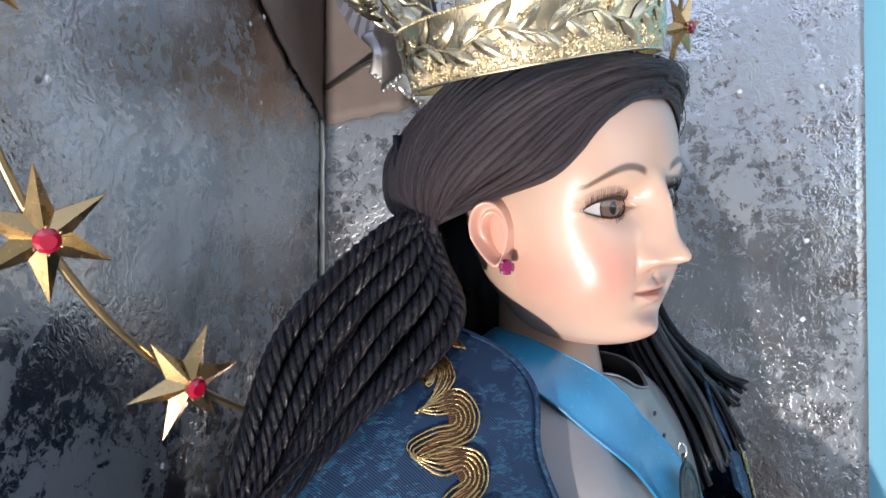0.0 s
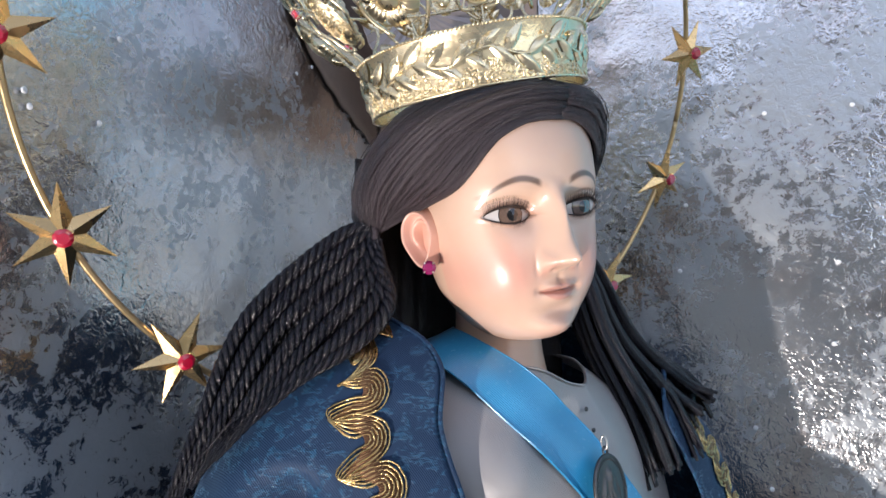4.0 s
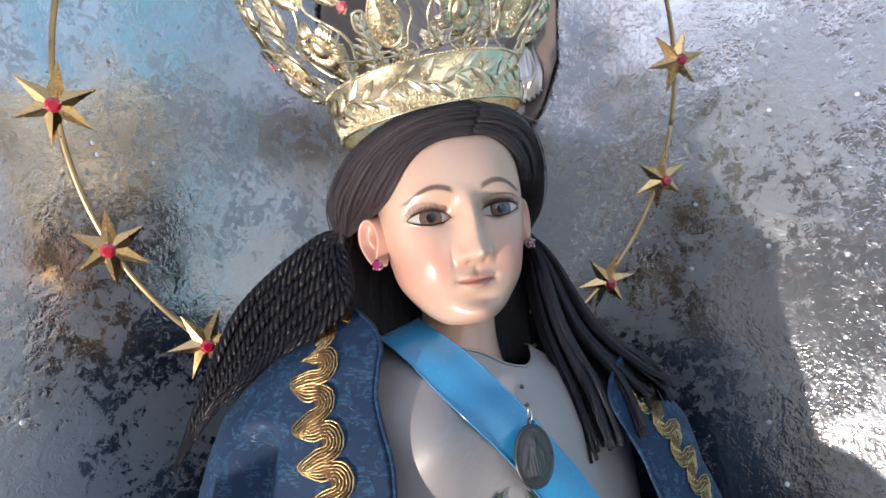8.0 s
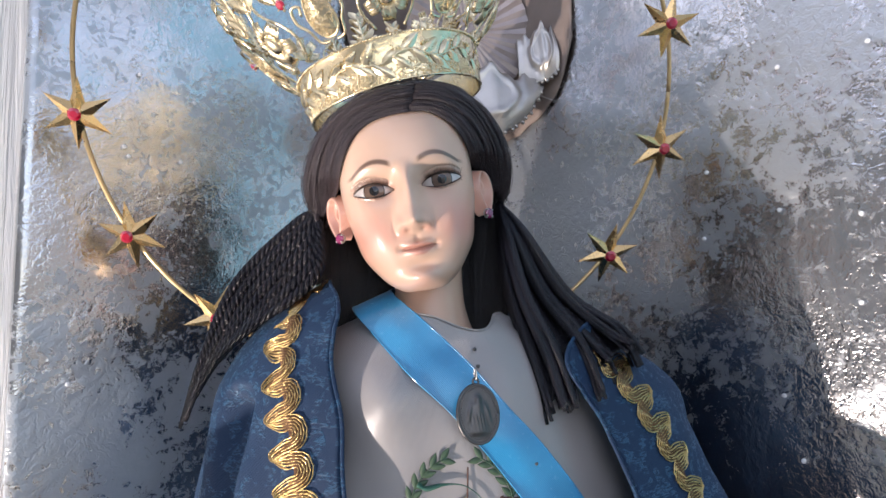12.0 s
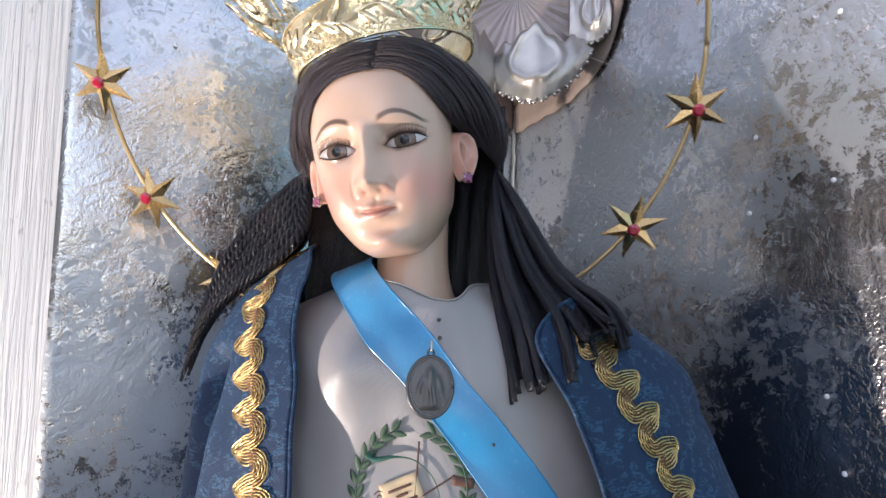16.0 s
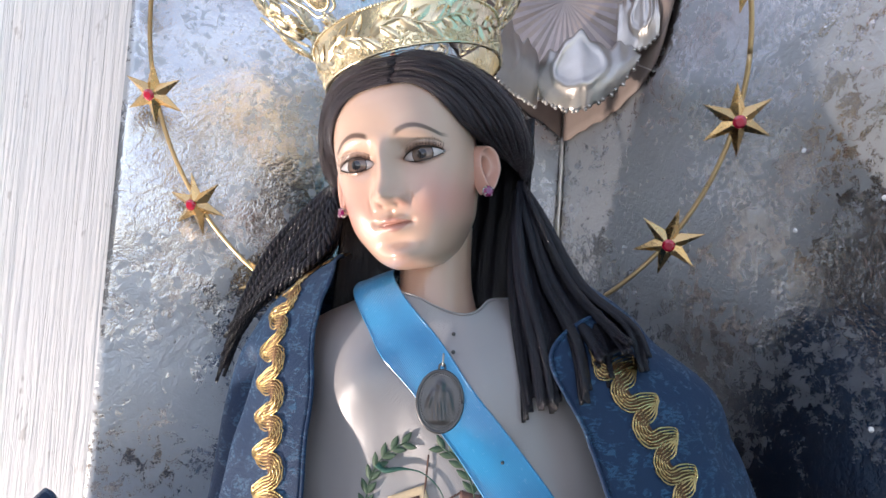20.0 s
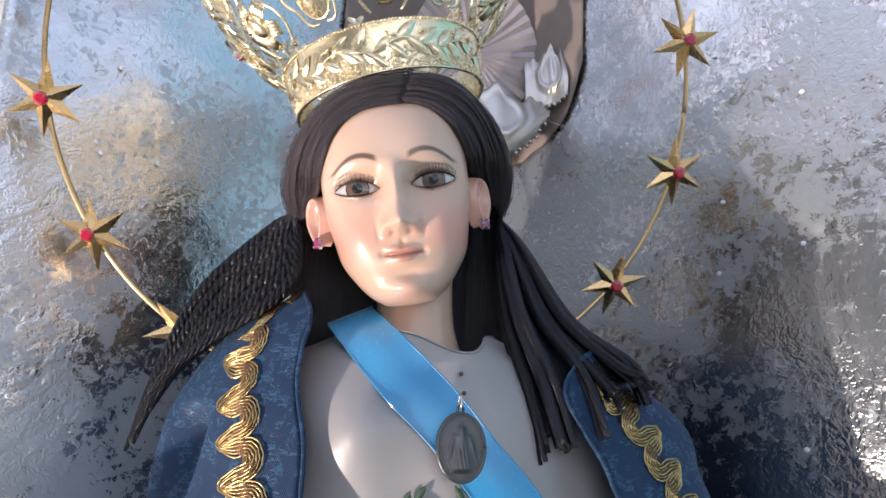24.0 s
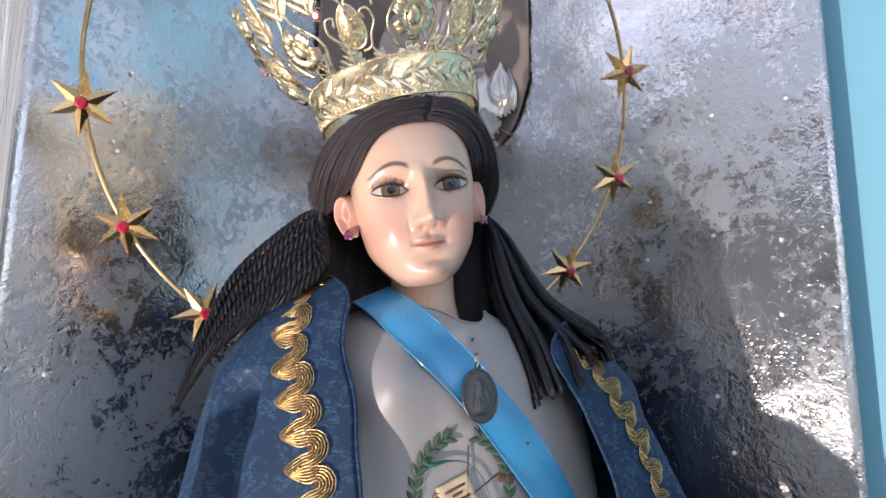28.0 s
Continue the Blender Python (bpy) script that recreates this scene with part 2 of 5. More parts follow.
LEAF_THREAD = simple("olive_embroidery", (0.045, 0.09, 0.05), 0.6, 0, 0.3, 500, 0.5, 0.0006)
CREAM_THREAD = simple("cream_embroidery", (0.62, 0.47, 0.29), 0.6, 0, 0.12, 400, 0.4, 0.0006)
BROWN_THREAD = simple("brown_embroidery", (0.12, 0.055, 0.04), 0.6, 0, 0.2, 400, 0.4, 0.0006)
EYE_WHITE = simple("eye_white", (0.54, 0.50, 0.48), 0.12, 0, 0.04, 60, 0.02, Coat_Weight=1.0)
IRIS = simple("brown_iris", (0.125, 0.078, 0.056), 0.10, 0, 0.5, 900, 0.02, Coat_Weight=1.0)
PUPIL = simple("black_pupil", (0.006, 0.005, 0.005), 0.08, 0, 0.1, 60, 0.0, Coat_Weight=1.0)
LASH = simple("brown_lash", (0.035, 0.019, 0.014), 0.6, 0, 0.1, 60, 0.0)
PLASTER = simple("grey_concrete", (0.34, 0.33, 0.31), 0.8, 0, 0.15, 12, 0.3, 0.004)


# ---- mesh helpers ----
def mesh_of(name, verts, faces, mats, smooth=True, slots=None, uvs=None):
    me = bpy.data.meshes.new(name)
    me.from_pydata([tuple(map(float, v)) for v in verts], [], [tuple(map(int, f)) for f in faces])
    for m in mats:
        me.materials.append(m)
    if smooth:
        me.polygons.foreach_set("use_smooth", [True] * len(me.polygons))
    if slots is not None:
        me.polygons.foreach_set("material_index", [int(s) for s in slots])
    if uvs is not None:
        layer = me.uv_layers.new(name="UVMap")
        loops = np.empty(len(me.loops), dtype=np.int32)
        me.loops.foreach_get("vertex_index", loops)
        layer.data.foreach_set("uv", np.asarray(uvs, dtype=np.float32)[loops].ravel())
    me.update()
    return me


class Shape:
    """Gathers pieces of one mesh."""

    def __init__(self):
        self.v, self.f, self.s, self.uv = [], [], [], []

    def add(self, verts, faces, extra=0):
        """extra: the material's slot, or the places on the unrolled surface."""
        slot, uv = (extra, None) if isinstance(extra, int) else (0, extra)
        k = len(self.v)
        self.v.extend(tuple(map(float, p)) for p in verts)
        self.f.extend(tuple(int(i) + k for i in f) for f in faces)
        self.s.extend([slot] * len(faces))
        self.uv.extend(uv if uv is not None else [(0.0, 0.0)] * len(verts))
        return self

    def mesh(self, name, mats, smooth=True):
        return mesh_of(name, self.v, self.f, mats if isinstance(mats, (list, tuple)) else [mats], smooth, self.s, self.uv)


def sheet(f, nu, nv, closed=False):
    """A grid of f(u, v), u and v from 0 to 1."""
    us = [i / (nu if closed else nu - 1) for i in range(nu)]
    vs = [j / (nv - 1) for j in range(nv)]
    verts = [f(u, v) for v in vs for u in us]
    uv = [(u, v) for v in vs for u in us]
    faces = []
    for j in range(nv - 1):
        for i in range(nu if closed else nu - 1):
            k = (i + 1) % nu
            faces.append((j * nu + i, j * nu + k, (j + 1) * nu + k, (j + 1) * nu + i))
    return verts, faces, uv


def slab(f, nu, nv, depth):
    """A grid of f(u, v) with a thickness; depth is a vector or a function of u and v."""
    a, fa, uv = sheet(f, nu, nv)
    d = depth if callable(depth) else (lambda u, v: depth)
    b = [tuple(Vector(p) + Vector(d(*q))) for p, q in zip(a, uv)]
    n = len(a)
    faces = list(fa) + [tuple(i + n for i in reversed(q)) for q in fa]
    rim = [i for i in range(nu)] + [j * nu + nu - 1 for j in range(1, nv)]
    rim += [(nv - 1) * nu + i for i in range(nu - 2, -1, -1)] + [j * nu for j in range(nv - 2, 0, -1)]
    for p, q in zip(rim, rim[1:] + rim[:1]):
        faces.append((q, p, p + n, q + n))
    return a + b, faces, uv + uv


def spline(points, n):
    """n places along a smooth line through the points."""
    p = [Vector(q) for q in points]
    p = [p[0] * 2 - p[1]] + p + [p[-1] * 2 - p[-2]]
    out = []
    spans = len(p) - 3
    for i in range(n):
        s = i / (n - 1) * spans
        k = min(int(s), spans - 1)
        t = s - k
        a, b, c, d = p[k:k + 4]
        out.append(0.5 * ((2 * b) + (c - a) * t + (2 * a - 5 * b + 4 * c - d) * t * t + (3 * b - a - 3 * c + d) * t ** 3))
    return out


def tube(path, radius, sides=8, up=(0, 0, 1), flat=1.0, lobes=0, depth=0.0, twist=0.0, cap=True):
    """A tube along the path; radius is a number or a function of 0 to 1. lobes and twist give a rope."""
    path = [Vector(p) for p in path]
    n = len(path)
    r = radius if callable(radius) else (lambda s: radius)
    verts, uv, faces = [], [], []
    ref = Vector(up)
    length = 0.0
    for i, p in enumerate(path):
        t = (path[min(i + 1, n - 1)] - path[max(i - 1, 0)]).normalized()
        if i:
            length += (p - path[i - 1]).length
        a = t.cross(ref)
        if a.length < 1e-4:
            a = t.cross(Vector((0.3, 1, 0.2)))
        a.normalize()
        b = a.cross(t)
        ref = b
        rr = r(i / (n - 1))
        for k in range(sides):
            w = 2 * math.pi * k / sides
            q = rr * (1 + depth * math.cos(lobes * (w - twist * length))) if lobes else rr
            verts.append(p + a * (math.cos(w) * q) + b * (math.sin(w) * q * flat))
            uv.append((k / sides, length * 12))
    for i in range(n - 1):
        for k in range(sides):
            m = (k + 1) % sides
            faces.append((i * sides + k, i * sides + m, (i + 1) * sides + m, (i + 1) * sides + k))
    if cap:
        faces.append(tuple(reversed(range(sides))))
        faces.append(tuple((n - 1) * sides + k for k in range(sides)))
    return verts, faces, uv


def ball(centre, radius, rings=6, sides=10):
    radii = radius if isinstance(radius, (tuple, list)) else (radius,) * 3
    verts, faces = [(centre[0], centre[1], centre[2] + radii[2])], []
    for j in range(1, rings):
        a = math.pi * j / rings
        for i in range(sides):
            w = 2 * math.pi * i / sides
            verts.append((centre[0] + radii[0] * math.sin(a) * math.cos(w), centre[1] + radii[1] * math.sin(a) * math.sin(w), centre[2] + radii[2] * math.cos(a)))
    verts.append((centre[0], centre[1], centre[2] - radii[2]))
    last = len(verts) - 1
    for i in range(sides):
        k = (i + 1) % sides
        faces.append((0, 1 + i, 1 + k))
        for j in range(rings - 2):
            faces.append((1 + j * sides + i, 1 + (j + 1) * sides + i, 1 + (j + 1) * sides + k, 1 + j * sides + k))
        faces.append((last, 1 + (rings - 2) * sides + k, 1 + (rings - 2) * sides + i))
    return verts, faces


def moved(piece, m):
    return ([m @ Vector(p) for p in piece[0]], *piece[1:])


def thing(name, base, label, category, group="", kind=""):
    e = new(name)
    e.empty_display_size = 0.05
    e.location = base
    return tagged(e, label, category, group, kind)


def part(name, me, parent, label="", at=None):
    """A mesh object under a thing or a part. Its mesh is in the world's metres, unless at gives its pose under the parent."""
    ob = new(name, me)
    ob.parent = parent
    if at is not None:
        ob.matrix_local = at
    else:
        chain, base = parent, Matrix.Identity(4)
        while chain is not None:
            base = Matrix.Translation(chain.location) @ base if chain.parent is None else chain.matrix_parent_inverse @ base
            chain = chain.parent
        ob.matrix_parent_inverse = Matrix.Translation(-Vector(base.translation)) if parent.parent is None else Matrix.Identity(4)
    if label:
        tagged(ob, label)
    return ob


def box(lo, hi, bevel=0.0):
    bm = bmesh.new()
    bmesh.ops.create_cube(bm, size=1)
    for v in bm.verts:
        v.co = Vector((lo[i] + (v.co[i] + 0.5) * (hi[i] - lo[i]) for i in range(3)))
    if bevel:
        bmesh.ops.bevel(bm, geom=bm.edges[:], offset=bevel, segments=2, affect="EDGES")
    bm.verts.index_update()
    out = [tuple(v.co) for v in bm.verts], [tuple(v.index for v in f.verts) for f in bm.faces]
    bm.free()
    return out


def hermite(z, knots, column):
    zs = [k[0] for k in knots]
    vs = [k[column] for k in knots]
    if z <= zs[0]:
        return vs[0]
    if z >= zs[-1]:
        return vs[-1]
    i = max(k for k in range(len(zs) - 1) if zs[k] <= z)

    def slope(k):
        if k == 0:
            return (vs[1] - vs[0]) / (zs[1] - zs[0])
        if k == len(zs) - 1:
            return (vs[-1] - vs[-2]) / (zs[-1] - zs[-2])
        return (vs[k + 1] - vs[k - 1]) / (zs[k + 1] - zs[k - 1])

    h = zs[i + 1] - zs[i]
    t = (z - zs[i]) / h
    return (2 * t ** 3 - 3 * t * t + 1) * vs[i] + (t ** 3 - 2 * t * t + t) * h * slope(i) + (-2 * t ** 3 + 3 * t * t) * vs[i + 1] + (t ** 3 - t * t) * h * slope(i + 1)


def step(a, b, x):
    t = min(1, max(0, (x - a) / (b - a)))
    return t * t * (3 - 2 * t)


def bell(x, centre, width):
    return math.exp(-((x - centre) / width) ** 2)


# ---- the setting: two foil-covered panels that meet in a corner ----
CORNER = Vector((0.0786, 0.4293, 0))
LEFT_END = Vector((-0.368, 0.085, 0))
RIGHT_END = Vector((0.449, -0.022, 0))
FLOOR_Z, PLINTH_Z = 0.0, 0.98


def upright_board(start, end, z0, z1, back, thick, nu, nv, wave=0.0):
    """A board between two places of the plan, its front face along start to end, set back by `back`."""
    along = (end - start).normalized()
    away = Vector((-along.y, along.x, 0))
    if away.y < 0:
        away = -away

    def f(u, v):
        p = start.lerp(end, u) + away * back
        z = z0 + (z1 - z0) * v
        if wave:
            p = p + away * wave * (noise.noise(Vector((p.x * 9, p.y * 9, z * 9))) + 0.5 * noise.noise(Vector((p.x * 30, p.y * 30, z * 30)))) * (1 if 0 < u < 1 else 0.4)
        return (p.x, p.y, z)

    return slab(f, nu, nv, away * thick)


def setting():
    s = Shape().add(*upright_board(CORNER, LEFT_END, PLINTH_Z, 2.15, 0, 0.010, 60, 110, 0.0022))
    ob = tagged(new("backdrop_panel_left", s.mesh("backdrop_panel_left", FOIL_LEFT)), "crumpled silver foil backdrop panel behind the statue", "backdrop panel", kind="structure")
    s = Shape().add(*upright_board(CORNER, RIGHT_END, PLINTH_Z, 2.15, 0, 0.010, 60, 110, 0.0022))
    tagged(new("backdrop_panel_right", s.mesh("backdrop_panel_right", FOIL_RIGHT)), "crumpled silver foil backdrop panel with flaking pale paint", "backdrop panel", kind="structure")
    seam = [CORNER + Vector((0.0006 * math.sin(k * 1.9), -0.0030, PLINTH_Z + (2.15 - PLINTH_Z) * k / 80)) for k in range(81)]
    tagged(new("trim", Shape().add(*tube(seam, lambda q: 0.0036 + 0.0007 * math.sin(q * 173), 8)).mesh("trim", SILVER)), "dented silver strip over the corner joint", "trim", kind="structure")
    # white boarding behind the free edge of one panel, blue wall behind the other
    along = (LEFT_END - CORNER).normalized()
    away = Vector((along.y, -along.x, 0)) * (1 if -along.x > 0 else -1)
    hinge = CORNER + along * 0.47 + away * 0.075
    run = Matrix.Rotation(radians(-9), 3, "Z") @ along
    wall = new("wall_white_boards", Shape().add(*upright_board(hinge - run * 0.02, hinge + run * 0.85, FLOOR_Z, 2.7, 0.025, 0.06, 2, 2)).mesh("wall_white_boards", WHITE_WOOD, False))
    tagged(wall, "white painted rough timber wall beside the backdrop", "wall", kind="structure")
    edge = 0.0
    for width in (0.43, 0.21, 0.19):
        a, b = hinge + run * edge, hinge + run * (edge + width - 0.003)
        edge += width
        ob = new("plank", Shape().add(*upright_board(a, b, FLOOR_Z + 0.01, 2.69, 0.0, 0.0235, 12, 60, 0.0012)).mesh("plank", WHITE_WOOD))
        ob.parent = wall
    along = (RIGHT_END - CORNER).normalized()
    tagged(new("wall_blue", Shape().add(*upright_board(CORNER + along * 0.2, CORNER + along * 1.5, FLOOR_Z, 2.7, 0.045, 0.12, 2, 2)).mesh("wall_blue", BLUE_PAINT, False)), "plain sky-blue painted wall behind the backdrop", "wall", kind="structure")
    ground = Shape().add(*sheet(lambda u, v: (-40 + 80 * u, -40 + 80 * v, FLOOR_Z), 2, 2))
    tagged(new("floor", ground.mesh("floor", PLASTER, False)), "grey concrete floor", "floor", kind="structure")
    plinth = Shape().add(*box((-0.33, -0.10, FLOOR_Z), (0.36, 0.40, PLINTH_Z), 0.006))
    tagged(new("plinth", plinth.mesh("plinth", WHITE_WOOD, False)), "white painted wooden plinth under the statue", "plinth", kind="structure")


setting()


def unseen_walls():
    """Plain unseen wall behind the visitor, gapped to let the added key lamp through."""
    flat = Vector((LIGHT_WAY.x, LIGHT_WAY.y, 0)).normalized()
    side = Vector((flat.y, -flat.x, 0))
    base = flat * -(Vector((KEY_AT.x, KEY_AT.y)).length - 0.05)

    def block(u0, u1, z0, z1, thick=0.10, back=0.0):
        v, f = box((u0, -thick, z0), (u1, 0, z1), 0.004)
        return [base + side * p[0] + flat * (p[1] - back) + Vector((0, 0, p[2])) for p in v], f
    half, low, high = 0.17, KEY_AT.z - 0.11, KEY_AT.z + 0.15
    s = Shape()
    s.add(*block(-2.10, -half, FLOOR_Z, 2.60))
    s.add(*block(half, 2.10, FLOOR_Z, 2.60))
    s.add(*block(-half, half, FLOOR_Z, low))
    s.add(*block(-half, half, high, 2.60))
    tagged(new("wall_lamp_gap", s.mesh("wall_lamp_gap", PLASTER, False)), "unseen plain plastered wall added with a low gap for the lamp", "wall", kind="structure")
    # unseen wall added on her left to hold back sky light
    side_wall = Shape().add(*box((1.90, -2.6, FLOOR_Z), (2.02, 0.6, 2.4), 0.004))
    tagged(new("wall_side_shade", side_wall.mesh("wall_side_shade", PLASTER, False)), "unseen plain plastered wall added to cut light on her left", "wall", kind="structure")


unseen_walls()

# ---- the statue: head, neck and bust in one mesh ----
HEAD = pose(-0.0032, 0.0006, 1.5298, 7.1, -10.0, -2.4)     # bowed, and inclined to her right
EYE_X, EYE_Z = 0.0266, 0.008
SKULL = [  # height, reach to the front, half width, reach to the back
    (-0.0765, 0.012, 0.006, 0.010), (-0.0755, 0.028, 0.0160, 0.018), (-0.0725, 0.041, 0.0220, 0.028), (-0.066, 0.0490, 0.0300, 0.036),
    (-0.055, 0.0530, 0.0385, 0.045), (-0.042, 0.0550, 0.0462, 0.054), (-0.026, 0.0565, 0.0500, 0.064), (-0.008, 0.0580, 0.0535, 0.070),
    (0.012, 0.0595, 0.0550, 0.074), (0.030, 0.0610, 0.0545, 0.076), (0.050, 0.0585, 0.0535, 0.076), (0.067, 0.0510, 0.0490, 0.068),
    (0.079, 0.0360, 0.0400, 0.052), (0.087, 0.0170, 0.0240, 0.028), (0.091, 0.002, 0.002, 0.002)]


def lid_line(x, upper):
    """Height of the eyelid's edge over the eye's middle, at x from the middle; nothing outside."""
    q = x / 0.0160
    if abs(q) >= 1:
        return 0.0
    return (0.0060 if upper else -0.0043) * (1 - q * q) ** (0.75 if upper else 0.9)


def eye_front(x, z, grow=1.0):
    """How far the eyeball reaches to the front."""
    q = 1 - (x / (0.0215 * grow)) ** 2 - (z / (0.0145 * grow)) ** 2
    return None if q <= 0 else 0.0402 + 0.0120 * grow * math.sqrt(q) - (0.32 * x if x > 0 else -0.14 * x)


def face_relief(x, z):
    a = abs(x)
    d = 0.0
    # nose: bridge, tip, wings
    t = min(1, max(0, (0.024 - z) / 0.042))
    width = 0.0070 + 0.0022 * t
    under = step(-0.0295, -0.0195, z)
    d += (0.0088 + 0.0070 * t ** 1.2) * bell(x, 0, width) * under * step(0.031, 0.008, z)
    d += 0.0040 * bell(x, 0, 0.0082) * bell(z, -0.0182, 0.0070)
    d += 0.0048 * bell(a, 0.0108, 0.0042) * bell(z, -0.0208, 0.0050)
    d += 0.0028 * bell(a, 0.0, 0.011) * bell(z, -0.018, 0.009)
    d -= 0.0022 * bell(a, 0.0058, 0.0022) * bell(z, -0.0255, 0.0018)
    d -= 0.0018 * bell(a, 0.0156, 0.0020) * bell(z, -0.0215, 0.006)
    # mouth
    curve = 0.5 * a * a / 0.0145 * 0.07
    m = z + 0.0400 - curve
    inside = step(0.0148, 0.010, a)
    d += 0.0035 * bell(m, 0.0032, 0.0028) * bell(a, 0.002, 0.0095)
    d += 0.0040 * bell(m, -0.0038, 0.0034) * bell(a, 0, 0.0085)
    d += 0.0030 * bell(a, 0, 0.022) * bell(z, -0.040, 0.016)
    d -= 0.0036 * bell(m, 0, 0.0011) * inside
    d -= 0.0020 * bell(a, 0.0140, 0.003) * bell(m, 0.0005, 0.003)
    d -= 0.0012 * bell(x, 0, 0.0022) * bell(z, -0.0325, 0.0035)
    d -= 0.0040 * bell(x, 0, 0.013) * bell(z, -0.0530, 0.0048)
    d += 0.0078 * bell(x, 0, 0.0140) * bell(z, -0.0640, 0.0080)
    # cheeks, sockets, brow
    d += 0.0056 * bell(a, 0.031, 0.017) * bell(z, -0.027, 0.019)
    d -= 0.0072 * bell(a, 0.0215, 0.0150) * bell(z, 0.009, 0.0100)
    d -= 0.0035 * bell(a, 0.0125, 0.0060) * bell(z, 0.010, 0.0090)
    d += 0.0018 * bell(a, 0.026, 0.018) * bell(z, 0.0265, 0.006)
    return d


def statue():
    s = Shape()
    nu, nv = 300, 270
    rows = np.linspace(0, 1, nv)
    verts, paint = [], []
    for j in range(nv):
        z = -0.0765 + 0.1675 * rows[j]
        front, half, back = (hermite(z, SKULL, c) for c in (1, 2, 3))
        for i in range(nu):
            w = 2 * math.pi * i / nu
            w = w - 0.55 * math.sin(w)          # closer rows of points on the face
            sx, cy = math.sin(w), math.cos(w)
            x = half * math.copysign(abs(sx) ** 0.93, sx)
            y = -front * cy ** 0.66 if cy > 0 else -back * cy
            face = step(0.05, 0.55, cy)
            y -= face_relief(x, z) * face
            blush = lips = lid_tint_nostril_shade = brow = 0.0
            a = abs(x)
            if cy > 0:
                ex, ez = (x - math.copysign(EYE_X, x)), z - EYE_Z
                out = ex * math.copysign(1, x)
                ez -= 0.04 * out
                hi, lo = lid_line(ex, True), lid_line(ex, False)
                reach = eye_front(out, ez, 1.05)
                if abs(ex) < 0.0160 and lo < ez < hi:
                    y = -0.0405 + 0.30 * max(0, out)
                elif reach is not None:
                    rim = max(ez - hi, lo - ez)
                    fade = step(0.0100 if ez > 0 else 0.0130, 0.0, rim) * step(0.0225, 0.0140, abs(ex))
                    y = y * (1 - fade) + min(y, -reach) * fade
                    y += 0.0012 * bell(ez - hi, 0.0050, 0.0010) * step(0.020, 0.012, abs(ex))
                if abs(ex) < 0.022:
                    lid_tint_nostril_shade = 0.50 * step(0.0055, 0.0005, ez - hi) * (ez > 0) * step(0.021, 0.014, abs(ex)) + 0.35 * step(0.003, 0.0, lo - ez) * (ez <= 0) * step(0.019, 0.014, abs(ex))
                # brows
                q = (out + 0.018) / 0.039
                if 0 < q < 1:
                    line = 0.0180 + 0.0052 * math.sin(math.pi * min(1, q / 0.85)) - 0.0074 * q * q
                    brow = 0.9 * step(0.0031 * (1.1 - 0.6 * q), 0.0009, abs(ez - line)) * step(0, 0.12, q) * step(1, 0.8, q)
                blush = 0.55 * bell(a, 0.036, 0.019) * bell(z, -0.026, 0.019) + 0.25 * bell(a, 0.0105, 0.004) * bell(z, -0.026, 0.004) + 0.18 * bell(x, 0, 0.012) * bell(z, -0.066, 0.010)
                m = z + 0.0400 - 0.5 * a * a / 0.0145 * 0.07
                lips = 0.85 * step(0.0130, 0.0106, a) * (step(0.0056 - 0.0048 * (a / 0.0130) ** 1.5 + 0.0007, 0.0038 - 0.0038 * (a / 0.0130) ** 1.5, m) * (m >= 0) + step(0.0068 - 0.0060 * (a / 0.0120) ** 2, 0.0046 - 0.0046 * (a / 0.0120) ** 2, -m) * (m < 0))
                lips = max(lips, 0.9 * bell(m, 0, 0.0009) * step(0.0142, 0.0115, a))
                # shade inside the nostrils, painted in the eyelid's brown
                lid_tint_nostril_shade = max(lid_tint_nostril_shade, 0.55 * bell(a, 0.0060, 0.0019) * bell(z, -0.0254, 0.0011))
            verts.append(HEAD @ Vector((x, y, z)))
            paint.append((blush, lips, lid_tint_nostril_shade, brow))
    faces = []
    for j in range(nv - 1):
        for i in range(nu):
            k = (i + 1) % nu
            faces.append((j * nu + k, j * nu + i, (j + 1) * nu + i, (j + 1) * nu + k))
    faces.append(tuple(range(nu)))
    faces.append(tuple(reversed([(nv - 1) * nu + i for i in range(nu)])))
    s.add(verts, faces)
    # neck and bust
    neck = [(1.492, 0.032, 0.0300, 0.032), (1.455, 0.033, 0.0300, 0.033), (1.435, 0.033, 0.0320, 0.035), (1.418, 0.034, 0.038, 0.039), (1.40, 0.040, 0.055, 0.052), (1.37, 0.050, 0.085, 0.062), (1.30, 0.060, 0.105, 0.075), (1.15, 0.065, 0.11, 0.085), (PLINTH_Z, 0.065, 0.12, 0.095)]

    def neck_at(u, v):
        k = v * (len(neck) - 1)
        z = hermite(k, [(i, q[0]) for i, q in enumerate(neck)], 1)
        y0, rx, ry = (hermite(k, [(i, q[c]) for i, q in enumerate(neck)], 1) for c in (1, 2, 3))
        w = -2 * math.pi * u
        return (0.013 + 0.003 * step(1.48, 1.40, z) + rx * math.cos(w), y0 + ry * math.sin(w), z)

    v, f, uv = sheet(neck_at, 72, 60, True)
    s.add(v, f)
    ears = len(s.v)
    # ears: a cupped shell with a rolled rim and a lobe
    for side in (-1, 1):
        def ear(u, v, side=side):
            w = 2 * math.pi * u
            r = v
            px = 0.0115 * r * math.cos(w) * (1.0 + 0.12 * math.sin(w))
            pz = 0.0205 * r * math.sin(w)
            if pz < 0:
                px *= 1 - 0.42 * (-pz / 0.0205)
